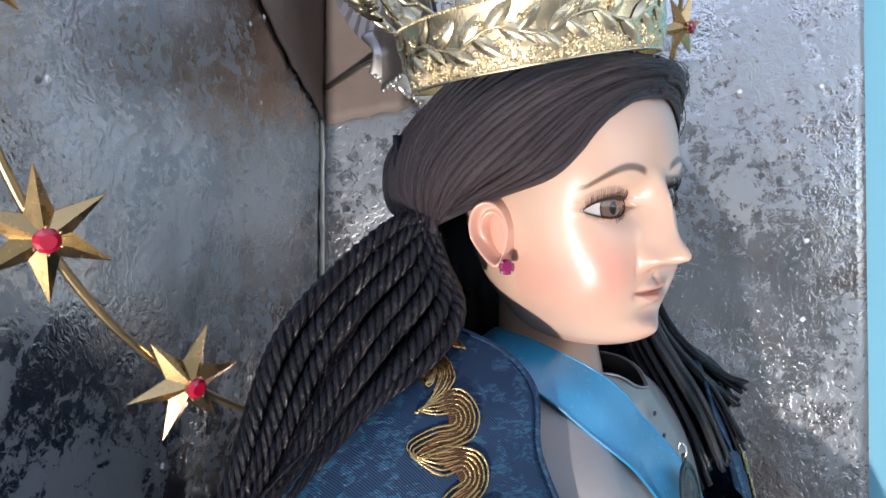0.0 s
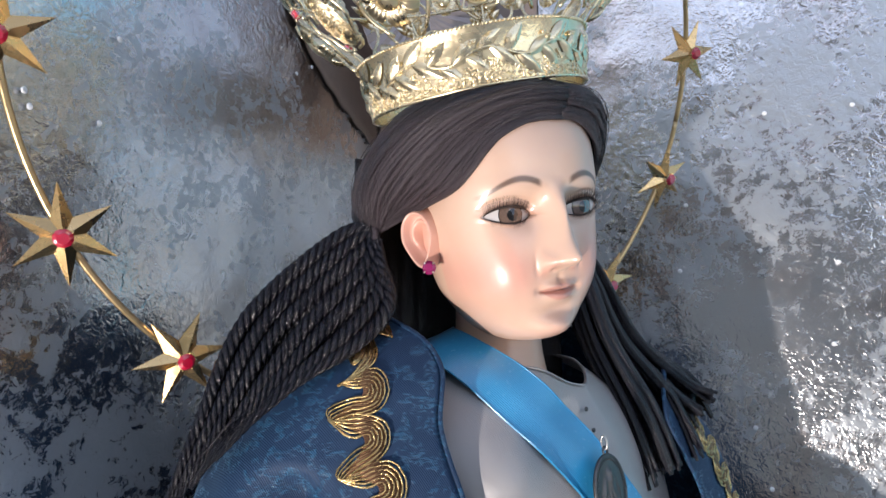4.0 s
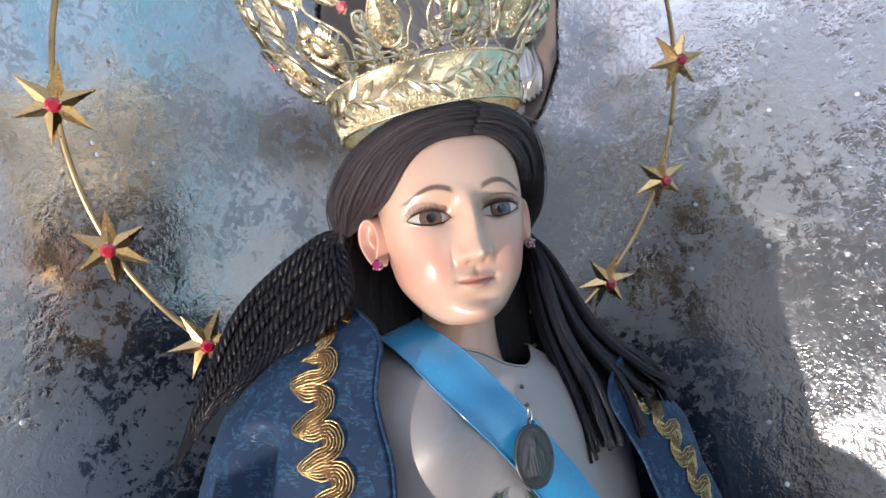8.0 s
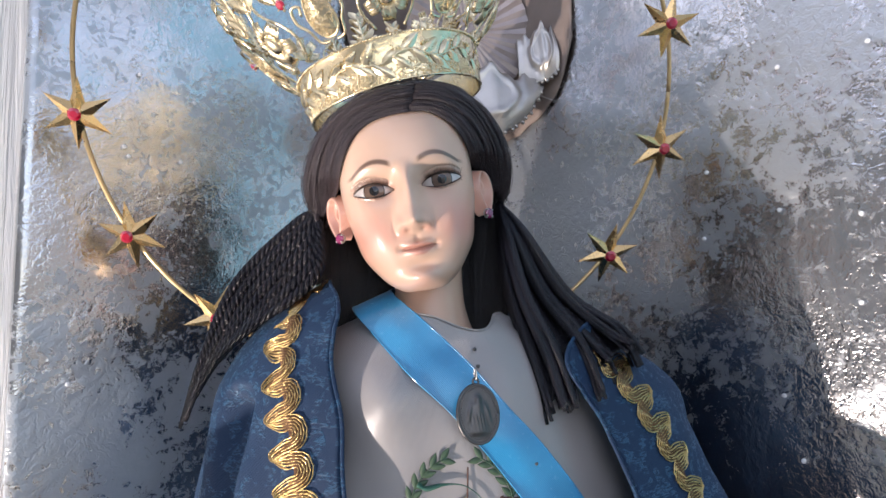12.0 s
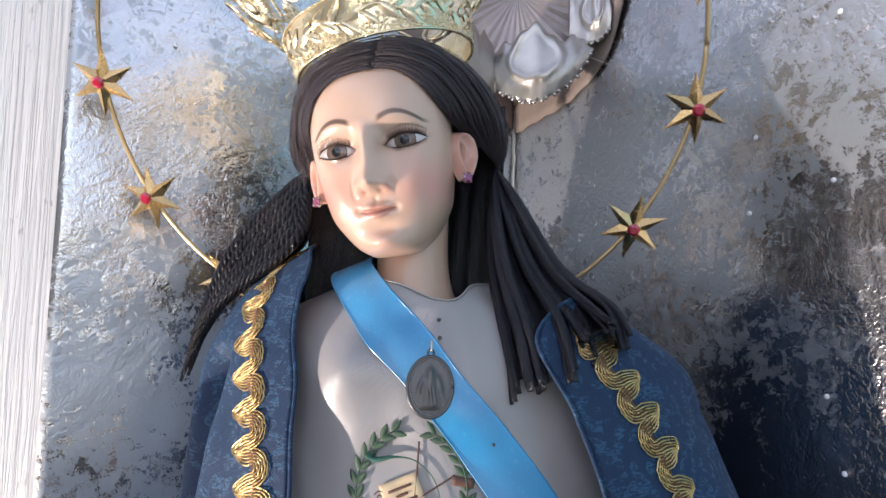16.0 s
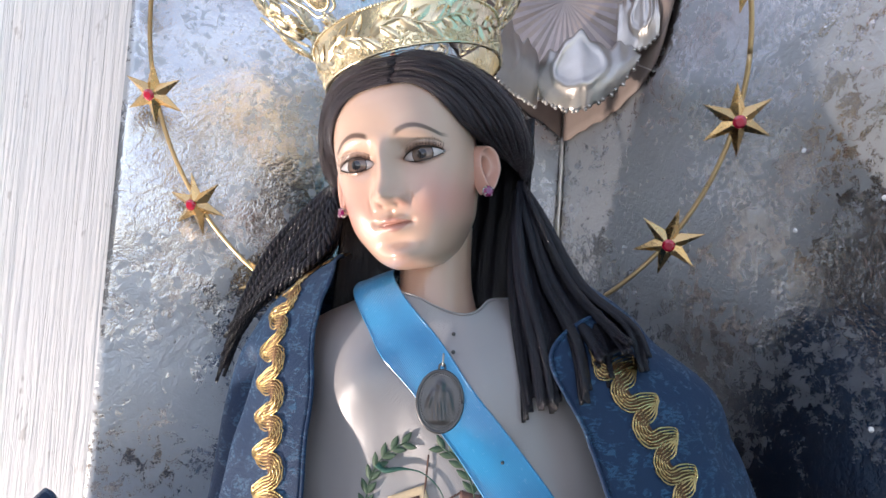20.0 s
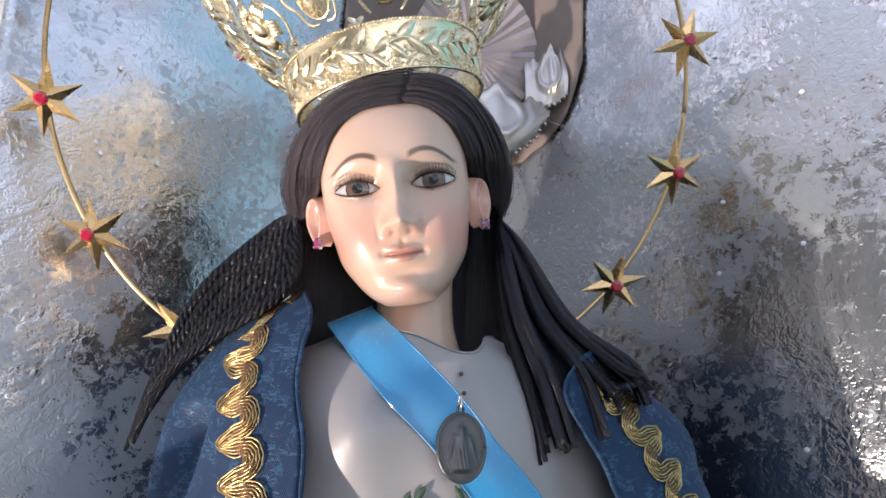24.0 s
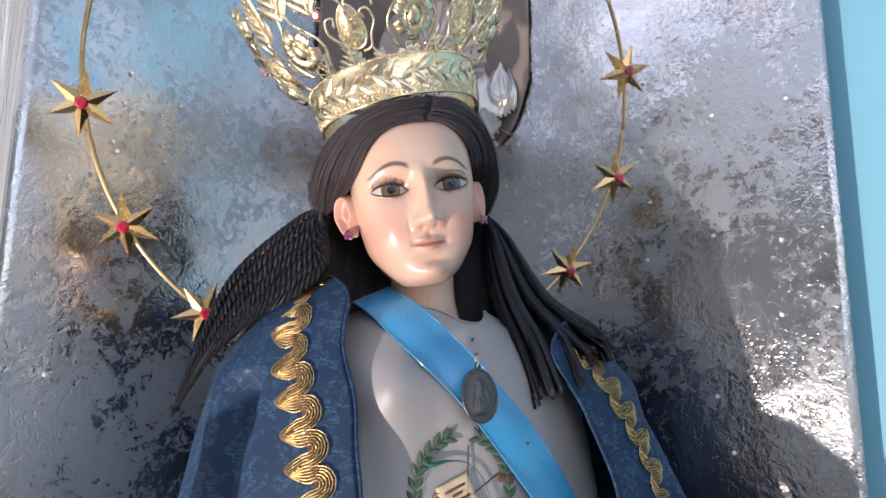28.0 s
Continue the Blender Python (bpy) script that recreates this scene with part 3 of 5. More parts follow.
            lift = 0.0078 * bell(r, 0.86, 0.10) + 0.0050 * bell(r, 0.55, 0.10) * step(-0.6, 0.3, math.sin(w)) - 0.0130 * bell(r, 0.20, 0.28) - 0.004 * step(0.93, 1.0, r)
            lift += 0.004 * (px / 0.0115)
            p = Vector((side * (0.0030 + lift), px, pz))
            p = Matrix.Rotation(side * radians(-15), 4, "Z") @ Matrix.Rotation(radians(-10), 4, "X") @ p
            return HEAD @ (p + Vector((side * 0.0560, 0.0045, -0.0045)))
        v, f, uv = sheet(ear, 56, 22, True)
        s.add(v, f if side < 0 else [tuple(reversed(q)) for q in f])
        v, f = ball((0, 0, 0), 1, 12, 16)
        m = HEAD @ Matrix.Translation((side * 0.0545, 0.0045, -0.0045)) @ Matrix.Diagonal((0.0035, 0.0095, 0.0185, 1))
        s.add([m @ Vector(p) for p in v], f)
    n_skin = len(s.v)
    # eyes, lashes, lid lines
    for side in (-1, 1):
        cx = side * EYE_X

        def eye(u, v, cx=cx):
            r, w = v ** 0.8, 2 * math.pi * u
            x, z = 0.0166 * r * math.cos(w), 0.0092 * r * math.sin(w)
            return HEAD @ Vector((cx + x, -(eye_front(x * math.copysign(1, cx), z) or 0.0402), EYE_Z + z))

        def disc(radius, proud, slot, cx=cx):
            def g(u, v):
                x, z = radius * v * math.cos(2 * math.pi * u) + 0.0004, radius * v * math.sin(2 * math.pi * u) + 0.0008
                return HEAD @ Vector((cx + x, -(eye_front(x * math.copysign(1, cx), z) + proud * (1.0 - 0.5 * v)), EYE_Z + z))
            v, f, uv = sheet(g, 40, 8, True)
            s.add(v, [tuple(reversed(q)) for q in f], slot)
        v, f, uv = sheet(eye, 64, 24, True)
        s.add(v, [tuple(reversed(q)) for q in f], 1)
        disc(0.0082, 0.00025, 3)
        disc(0.0077, 0.0005, 2)
        disc(0.0036, 0.0012, 3)
        for upper in (True, False):
            line = []
            for i in range(41):
                x = -0.0158 + 0.0316 * i / 40
                z = lid_line(x, upper)
                zz = z + 0.04 * x * side
                line.append(HEAD @ Vector((cx + x, -((eye_front(x * side, z, 1.05) or 0.044) + 0.0004), EYE_Z + zz)))
            s.add(*tube(line, (lambda q: 0.0003 + 0.0005 * math.sin(math.pi * q)) if upper else (lambda q: 0.0002 + 0.0002 * math.sin(math.pi * q)), 6)[:2], 4)
            rnd = random.Random(5 + side)
            for i in range(52 if upper else 34):
                q = (i + 0.5) / (52 if upper else 34)
                x = -0.0152 + 0.0304 * q
                z = lid_line(x, upper)
                base = Vector((cx + x, -((eye_front(x * side, z, 1.05) or 0.044) + 0.0005), EYE_Z + z + 0.04 * x * side))
                size = (0.0066 if upper else 0.0030) * rnd.uniform(0.75, 1.1)
                lean = (q - 0.5) * 1.0 + rnd.uniform(-0.15, 0.15)
                up = 1 if upper else -1
                pts = [base + Vector((lean * size * k * 0.9, -size * (0.75 * k - 0.35 * k * k), up * size * (0.25 * k + 0.75 * k * k))) for k in (0, 0.35, 0.7, 1)]
                s.add(*tube([HEAD @ p for p in pts], lambda k: 0.00019 * (1.15 - k), 4)[:2], 4)
    me = s.mesh("statue", [SKIN, EYE_WHITE, IRIS, PUPIL, LASH])
    for k, name in enumerate(("blush", "lips", "lid_tint_nostril_shade", "brow")):
        a = me.attributes.new(name, "FLOAT", "POINT")
        values = np.zeros(len(me.vertices), dtype=np.float32)
        values[:len(paint)] = [p[k] for p in paint]
        if name == "blush":
            values[ears:n_skin] = 0.35
        a.data.foreach_set("value", values)
    tagged(new("statue", me), "polished flesh-painted wooden statue with glass eyes and rosy cheeks", "statue")


statue()


# ---- the clothes ----
BODY = [  # height, reach to the front, half width
    (PLINTH_Z + 0.005, 0.150, 0.215), (1.10, 0.142, 0.205), (1.20, 0.128, 0.190), (1.28, 0.114, 0.176), (1.33, 0.1105, 0.166), (1.36, 0.1065, 0.158), (1.39, 0.0985, 0.142), (1.41, 0.092, 0.116), (1.425, 0.0895, 0.082), (1.44, 0.088, 0.052), (1.458, 0.086, 0.038)]
MANTLE = [
    (PLINTH_Z + 0.005, 0.170, 0.260), (1.10, 0.166, 0.240), (1.20, 0.150, 0.222), (1.28, 0.139, 0.212), (1.34, 0.128, 0.202), (1.37, 0.121, 0.194), (1.39, 0.116, 0.184), (1.41, 0.112, 0.172), (1.425, 0.112, 0.158), (1.44, 0.106, 0.140), (1.455, 0.099, 0.116), (1.470, 0.090, 0.090), (1.480, 0.082, 0.074)]


def mantle_at(z, w, grow=0.0):
    """A place on the cloak, wider over her left arm."""
    front, half = hermite(z, MANTLE, 1) + grow, hermite(z, MANTLE, 2) + grow
    half += 0.020 * step(0.1, 1.2, math.sin(w)) + max(0, math.sin(w)) * (0.014 * step(1.42, 1.38, z) - 0.020 * bell(z, 1.405, 0.028) + 0.34 * max(0, 1.335 - z))
    return Vector((0.020 + half * math.sin(w), 0.070 - front * math.cos(w), z))


def bust(x, z):
    """How far the padded chest swells to the front."""
    return 0.017 * (bell(x, -0.026, 0.034) + 0.25 * bell(x, 0.080, 0.036)) * bell(z, 1.372, 0.036)


def body_at(z, w, grow=0.0):
    """A place on the clothed body at height z; w is the turn from the middle of the chest, to her left."""
    front, half = hermite(z, BODY, 1) + grow, hermite(z, BODY, 2) + grow
    x = 0.020 + half * math.sin(w)
    return Vector((x, 0.070 - front * math.cos(w) - bust(x, z) * max(0.0, math.cos(w)), z))


def chest(x, z, grow=0.0):
    """The front of the body over a place x, z."""
    half = hermite(z, BODY, 2) + grow
    q = max(-0.97, min(0.97, (x - 0.020) / half))
    cos = math.sqrt(1 - q * q)
    return Vector((x, 0.070 - (hermite(z, BODY, 1) + grow) * cos - bust(x, z) * cos, z))


def blouse():
    def f(u, v):
        w = (u - 0.5) * 3.0
        # a shallow point at the throat
        top = 1.434 - 0.014 * bell(w, 0.33, 0.32)
        z = top + (PLINTH_Z + 0.01 - top) * v ** 1.15
        fold = 0.0011 * math.sin(w * 16 + 3 * math.sin(z * 14)) * step(1.40, 1.30, z)
        fold += 0.0014 * bell(w, 0.33, 0.07) * step(1.20, 1.40, z) + 0.0012 * noise.noise(Vector((w * 5, z * 30, 2)))
        fold += 0.002 * step(1.395, 1.435, z) * step(0.25, -0.25, w)
        return body_at(z, w, fold)
    s = Shape().add(*slab(f, 90, 110, lambda u, v: (0, 0.002, 0)))
    t = thing("blouse", (0.02, 0.0, PLINTH_Z), "white satin blouse with a small point at the collar", "blouse")
    part("bodice", s.mesh("bodice", BLOUSE), t)
    # collar hem
    hem = [Vector(f(0.40 + 0.54 * i / 60, 0.0)) + Vector((0, -0.0008, 0)) for i in range(61)]
    part("collar_hem", Shape().add(*tube(hem, 0.0008, 6)).mesh("collar_hem", BLOUSE), t)
    for x, z in ((0.049, 1.392), (0.047, 1.405)):
        p = chest(x, z, 0.0035)
        part("button", Shape().add(*ball(p, (0.0016, 0.0009, 0.0016), 6, 10)).mesh("button", PEWTER), t, "tiny grey button")
    return t


def sash():
    lower = [(0.010, 1.399), (0.033, 1.377), (0.058, 1.349), (0.083, 1.320), (0.125, 1.265), (0.165, 1.20)]
    drop = Vector((-0.747, 0, -0.665))     # across the ribbon, over the chest
    centre = [Vector((-0.026, 0.060, 1.449)), Vector((-0.036, 0.034, 1.448)), Vector((-0.031, 0.004, 1.440)), Vector((-0.015, -0.0185, 1.424))]
    across = [Vector((-0.75, 0.1, -0.30)), Vector((-0.85, -0.25, -0.40)), Vector((-0.82, -0.30, -0.52)), Vector((-0.78, -0.10, -0.62))]
    for x, z in lower:
        centre.append(chest(x, z, 0.0042))
        across.append(drop)
    n = len(centre) - 1

    def f(u, v):
        i = v * n
        k = min(int(i), n - 1)
        a = [centre[max(0, k - 1)], centre[k], centre[k + 1], centre[min(n, k + 2)]]
        t = i - k
        p = 0.5 * ((2 * a[1]) + (a[2] - a[0]) * t + (2 * a[0] - 5 * a[1] + 4 * a[2] - a[3]) * t * t + (3 * a[1] - a[0] - 3 * a[2] + a[3]) * t ** 3)
        d = across[k].lerp(across[k + 1], t).normalized()
        p = p + d * 0.0190 * (2 * u - 1) * (1 + 0.04 * math.sin(v * 17))
        ripple = 0.0016 * math.sin(v * 26 + u * 4) * bell(v, 0.85, 0.2) + 0.0022 * bell(u, 0.5, 0.35)
        if i >= 3:
            q = chest(p.x, p.z, 0.0042)
            p.y += (q.y - p.y) * step(3, 4.2, i)
        p.y -= ripple
        return p
    s = Shape().add(*slab(f, 26, 120, lambda u, v: (0, 0.0012, 0)))
    t = thing("sash", (0.03, 0, 1.20), "sky-blue satin ribbon sash worn across the chest", "sash")
    part("ribbon", s.mesh("ribbon", SASH), t)
    for u, name in ((0.02, "selvedge"), (0.98, "selvedge")):
        line = [Vector(f(u, i / 80)) + Vector((0, -0.0003, 0)) for i in range(81)]
        part(name, Shape().add(*tube(line, 0.0004, 5)).mesh(name, SASH), t)
    part("pin", Shape().add(*ball(chest(0.092, 1.318, 0.0075), 0.0013)).mesh("pin", PEWTER), t, "small grey pin head")


FRONT_RIGHT = [(1.15, -0.30), (1.28, -0.34), (1.32, -0.37), (1.36, -0.40), (1.40, -0.50), (1.42, -0.54), (1.44, -0.62), (1.455, -0.85), (1.465, -1.25), (1.475, -1.9)]
FRONT_LEFT = [(1.15, 0.62), (1.28, 0.68), (1.34, 0.64), (1.38, 0.56), (1.40, 0.60), (1.42, 0.80), (1.44, 1.15), (1.46, 1.5), (1.48, 1.8)]


def cloth(z, w):
    """How far folds lift the cloak at height z and turn w (0 at the chest, growing to her left, up to a full turn)."""
    a, b = hermite(z, FRONT_RIGHT, 1), hermite(z, FRONT_LEFT, 1)
    u = (w - b) / (2 * math.pi + a - b)
    drape = 0.005 * math.sin(w * 9 + 2.2 * math.sin(z * 9)) * step(1.41, 1.30, z) * step(0.0, 0.08, u) * step(1.0, 0.92, u)
    # a hollow sunk beside the facing, standing for a cast shadow there
    hollow = -0.022 * bell(w - 2 * math.pi, -1.02, 0.12) * step(1.383, 1.360, z)
    return drape + hollow + 0.0015 * noise.noise(Vector((w * 4, z * 25, 7)))


def cloak():
    """Two fronts and the back of a blue mantle; the opening runs down both sides of the blouse."""
    def f(u, v):
        z = 1.463 - (1.463 - PLINTH_Z - 0.006) * v ** 1.25
        a, b = hermite(z, FRONT_RIGHT, 1), hermite(z, FRONT_LEFT, 1)
        w = b + (2 * math.pi + a - b) * u
        p = mantle_at(z, w, cloth(z, w))
        p.z -= 0.024 * bell(w, 1.45, 0.45) * step(0.22, 0.0, v)
        return p
    s = Shape().add(*slab(f, 170, 110, lambda u, v: (0.0018 * math.copysign(1, 0.5 - u), 0.0012, -0.0012)))
    t = thing("cloak", (0.02, 0.07, PLINTH_Z), "deep blue brocade cloak with gold braid down both fronts", "cloak")
    part("mantle", s.mesh("mantle", BROCADE), t)
    edge = [Vector(f(1.0, i / 120)) for i in range(121)]
    part("hem", Shape().add(*tube(edge, 0.0016, 6)).mesh("hem", BROCADE), t)
    edge = [Vector(f(0.0, i / 120)) for i in range(121)]
    part("hem", Shape().add(*tube(edge, 0.0016, 6)).mesh("hem", BROCADE), t)

    # sleeve tubes added mostly out of view, placed to shade the panel and cloak
    arm = spline([(0.236, 0.032, 1.290), (0.254, -0.018, 1.240), (0.268, -0.058, 1.190), (0.272, -0.098, 1.090)], 30)
    part("added_sleeve", Shape().add(*tube(arm, lambda q: 0.010 + 0.036 * q + 0.002 * math.sin(q * 19), 20, flat=0.8)).mesh("added_sleeve", BROCADE), t)
    arm = spline([(-0.150, 0.040, 1.120), (-0.205, 0.000, 1.160), (-0.262, -0.045, 1.210), (-0.290, -0.066, 1.238)], 30)
    part("added_sleeve", Shape().add(*tube(arm, lambda q: 0.040 - 0.017 * q + 0.003 * math.sin(q * 21), 20, flat=0.8)).mesh("added_sleeve", BROCADE), t)

    def braid(line, flip, wide=1.0):
        """Nested wavy gold cords along a line on the cloak: round on the inner side, pointed on the outer."""
        path = spline(line, 400)
        run = [0.0]
        for p, q in zip(path, path[1:]):
            run.append(run[-1] + (q - p).length)

        def at(s, a, lift):
            """A place s along the braid, a across it (inner side positive), a little proud of the cloth."""
            i = max(0, min(398, next((k for k in range(399) if run[k + 1] >= s), 398)))
            p = path[i].lerp(path[i + 1], (s - run[i]) / max(1e-6, run[i + 1] - run[i]))
            tangent = (path[i + 1] - path[max(0, i - 1)]).normalized()
            outward = Vector((p.x - 0.02, (p.y - 0.07) * 2.0, 0)).normalized()
            across = tangent.cross(outward).normalized() * flip
            grow = 0.22 + 0.78 * step(0.0, 0.022, s)
            q = p + across * a * grow * wide
            return cloak_front(q.x, q.z) + outward * lift
        period, reach = 0.0280, 0.0235
        first = None
        turns = int(run[-1] / period)
        for c in range(6):
            r = 0.0030 + 0.00226 * c
            marks = []
            for k in range(turns):
                s = (k + 0.5) * period
                tip = -(reach - 0.0012 * c)
                marks += [(k * period + 0.0010 * (c - 2.5), tip), (s - r * 0.96 - 0.0012, tip * 0.40), (s - r, 0.0), (s - r * 0.72, r * 0.84), (s, r * 1.15), (s + r * 0.72, r * 0.84), (s + r, 0.0), (s + r * 0.96 + 0.0012, tip * 0.40)]
            flat = spline([(s, a, 0) for s, a in marks], len(marks) * 4)
            pts = [at(max(0.0, q.x), q.y, 0.0016 + 0.0005 * math.sin(q.x * 900 + c * 2.1)) for q in flat]
            me = Shape().add(*tube(pts, 0.00060, 6, lobes=2, depth=0.35, twist=1300)).mesh("cord", CORD)
            if first is None:
                first = part("braid", me, t, "wavy gold metallic braid")
            else:
                part("cord", me, first)
        # the bronze weft between the cords
        s = Shape()
        for k in range(int(turns * period / 0.0012)):
            y = k * 0.0012
            d = abs((y / period) % 1 - 0.5) * period
            lobe = math.sqrt(max(0.0, 0.0140 ** 2 - d * d))
            s.add(*tube([at(y, -reach * 0.85 * max(0.1, d / period * 2) ** 1.5, 0.0012), at(y, 0.0, 0.0012), at(y, lobe * 0.94, 0.0012)], 0.0008, 4)[:2])
        part("weft", s.mesh("weft", CORD_DARK), first, "bronze binding thread")

    line = []
    for z, x in ((1.464, -0.074), (1.452, -0.091), (1.43, -0.101), (1.40, -0.106), (1.37, -0.101), (1.338, -0.094), (1.30, -0.086), (1.26, -0.076), (1.20, -0.068)):
        line.append(cloak_front(x, z))
    braid(line, -1)
    line = []
    for z, x in ((1.402, 0.146), (1.385, 0.166), (1.36, 0.184), (1.33, 0.203), (1.30, 0.219), (1.26, 0.232), (1.20, 0.246)):
        line.append(cloak_front(x, z))
    braid(line, 1, 0.88)


def cloak_front(x, z):
    """The front of the cloak over a place x, z."""
    lo, hi = -1.45, 1.45
    for _ in range(30):
        w = (lo + hi) / 2
        if mantle_at(z, w, cloth(z, w if w > 0 else w + 2 * math.pi)).x < x:
            lo = w
        else:
            hi = w
    return mantle_at(z, lo, cloth(z, lo if lo > 0 else lo + 2 * math.pi))


blouse()
sash()
cloak()


# ---- hair ----
def on_skull(x, z, lift=0.003):
    """A place on the front of the head, a little proud of it, from the head's own x and height."""
    front, half = hermite(z, SKULL, 1), hermite(z, SKULL, 2)
    sx = min(0.999, abs(x) / half) ** (1 / 0.93)
    y = -front * math.sqrt(1 - sx * sx) ** 0.66
    out = Vector((x / half ** 2, y / 0.06 ** 2, 0.25 * z / 0.08 ** 2)).normalized()
    return tuple(HEAD @ (Vector((x, y, z)) + out * lift))


def by_ear(x, y, z):
    return tuple(HEAD @ Vector((x, y, z)))


COMB = {  # paths of the combed hair from the parting to the tie: over the brow, over the crown, behind
    -1: [[on_skull(0.011, 0.0655), on_skull(-0.016, 0.0635), on_skull(-0.037, 0.0510), on_skull(-0.0500, 0.0300), by_ear(-0.0605, 0.000, 0.0170), (-0.0800, 0.0340, 1.5220)],
         [(0.000, -0.056, 1.6100), (-0.038, -0.052, 1.6020), (-0.070, -0.026, 1.5860), (-0.088, 0.006, 1.5600), (-0.0915, 0.022, 1.5380), (-0.0820, 0.0360, 1.5200)],
         [(-0.008, 0.020, 1.6300), (-0.050, 0.030, 1.6150), (-0.080, 0.040, 1.5850), (-0.092, 0.046, 1.5560), (-0.0910, 0.046, 1.5340), (-0.0820, 0.0400, 1.5190)],
         [(-0.010, 0.080, 1.6200), (-0.045, 0.095, 1.5950), (-0.070, 0.095, 1.5650), (-0.082, 0.080, 1.5400), (-0.0840, 0.060, 1.5250), (-0.0810, 0.0420, 1.5170)]],
    1: [[on_skull(0.011, 0.0655), on_skull(0.028, 0.0620), on_skull(0.043, 0.0490), on_skull(0.0520, 0.0320), by_ear(0.0595, 0.006, 0.0215), (0.0790, 0.0440, 1.5440)],
        [(0.001, -0.056, 1.6110), (0.030, -0.050, 1.6100), (0.060, -0.024, 1.5980), (0.079, 0.006, 1.5760), (0.0840, 0.024, 1.5560), (0.0820, 0.0440, 1.5380)],
        [(-0.008, 0.020, 1.6320), (0.035, 0.030, 1.6250), (0.068, 0.040, 1.6000), (0.084, 0.048, 1.5730), (0.0860, 0.050, 1.5520), (0.0820, 0.0480, 1.5360)],
        [(-0.010, 0.080, 1.6200), (0.030, 0.095, 1.6050), (0.058, 0.095, 1.5750), (0.074, 0.085, 1.5520), (0.0800, 0.068, 1.5400), (0.0800, 0.0520, 1.5330)]]}


def combed(side, q, n):
    """A line of the combed hair; q from the brow to the nape."""
    rows = COMB[side]
    k = [spline([row[j] for row in rows], 31)[min(30, int(round(q * 30)))] for j in range(6)]
    return spline(k, n)


def wig():
    t = thing("wig", (0, 0.03, 1.50), "dark brown real-hair wig tied back in long twisted locks", "wig")
    rnd = random.Random(11)
    middle = Vector((-0.003, 0.030, 1.550))
    for side in (-1, 1):
        lines = [combed(side, k / 30, 24) for k in range(31)]

        def cap(u, v, lines=lines):
            p = lines[int(round(u * 30))][int(round(v * 23))]
            return p + (middle - p).normalized() * 0.0025
        v, f, uv = sheet(cap, 31, 24)
        part("cap", Shape().add(v, f, [(a * 6, b) for a, b in uv]).mesh("cap", HAIR), t)
        n = 104
        for i in range(n):
            q = (i / (n - 1)) ** 1.15
            pts = [p + Vector([rnd.uniform(-0.0007, 0.0007) for _ in range(3)]) for p in combed(side, q, 9)]
            lift = rnd.uniform(-0.0010, 0.0012)
            pts = [p - (middle - p).normalized() * lift for p in pts]
            thick = rnd.uniform(0.0017, 0.0034)
            away = (pts[4] - middle).normalized()
            part("lock", Shape().add(*tube(spline(pts, 30), lambda k, h=thick: h * (0.5 + 0.5 * math.sin(math.pi * min(1, 0.15 + k * 0.8))), 8, up=away, flat=0.5)).mesh("lock", HAIR), t)
        # stray hairs
        for i in range(16):
            pts = [p - (middle - p).normalized() * rnd.uniform(0.0025, 0.0045) for p in combed(side, rnd.uniform(0, 0.7), 8)]
            part("stray_hair", Shape().add(*tube(spline(pts, 20), 0.00025, 4)).mesh("stray_hair", HAIR), t)
    def nape(u, v):
        x = -0.088 + 0.175 * u
        z = 1.575 + 0.02 * u - 0.185 * v
        return Vector((x, 0.062 + 0.030 * math.sin(math.pi * u) - 0.012 * v + 0.0008 * math.sin(u * 70 + v * 3), z))
    v, f, uv = slab(nape, 60, 14, (0, 0.004, 0))
    part("back_hair", Shape().add(v, f, [(a * 5, b) for a, b in uv]).mesh("back_hair", ROPE_HAIR), t)
    # the tied tail of twisted locks over her right shoulder
    tie = Vector((-0.082, 0.036, 1.520))
    ends = 13
    for i in range(ends):
        layer = i % 2
        q = 1.4 * i / (ends - 1)
        j = ((i * 5) % 7 - 3) * 0.0010
        bow = Vector((-0.106 + 0.018 * q, 0.050 - 0.024 * q + layer * 0.012, 1.516 - 0.030 * q))
        mid = Vector((-0.160 + 0.042 * q, 0.062 - 0.034 * q + layer * 0.012 + j, 1.463 - 0.010 * q))
        end = Vector((-0.188 + 0.036 * q, 0.060 - 0.028 * q + layer * 0.010 + j, 1.397 + 0.020 * q))
        tip = Vector((-0.208 + 0.022 * q, 0.066 - 0.030 * q + layer * 0.006 + j, 1.335 + 0.040 * q))
        pts = spline([tie + Vector((0, j, (0.5 - q) * 0.01)), bow, mid, end, tip], 240)
        # five strands wound round each other
        lock = None
        for turn in (0.0, 1.571, 3.142, 4.712):
            wound = []
            run = 0.0
            for k, p in enumerate(pts):
                go = (pts[min(k + 1, 239)] - pts[max(k - 1, 0)]).normalized()
                if k:
                    run += (p - pts[k - 1]).length
                side = go.cross(Vector((0, 1, 0.2))).normalized()
                over = side.cross(go)
                w = 2 * math.pi * run / 0.026 + turn + i
                size = 0.0034 * (0.45 + 0.55 * math.sin(math.pi * min(1, 0.12 + 0.8 * k / 239))) * (1 - 0.5 * (k / 239) ** 2)
                wound.append(p + side * (math.cos(w) * size) + over * (math.sin(w) * size))
            v, f, uv = tube(wound, lambda k: 0.0025 * (0.45 + 0.55 * math.sin(math.pi * min(1, 0.12 + 0.8 * k))) * (1 - 0.5 * k * k), 7)
            name = "strand" if lock else "twisted_lock"
            ob = part(name, Shape().add(v, f, [(a * 0.5, b * 0.7 + i) for a, b in uv]).mesh(name, ROPE_HAIR), lock or t)
            lock = lock or ob
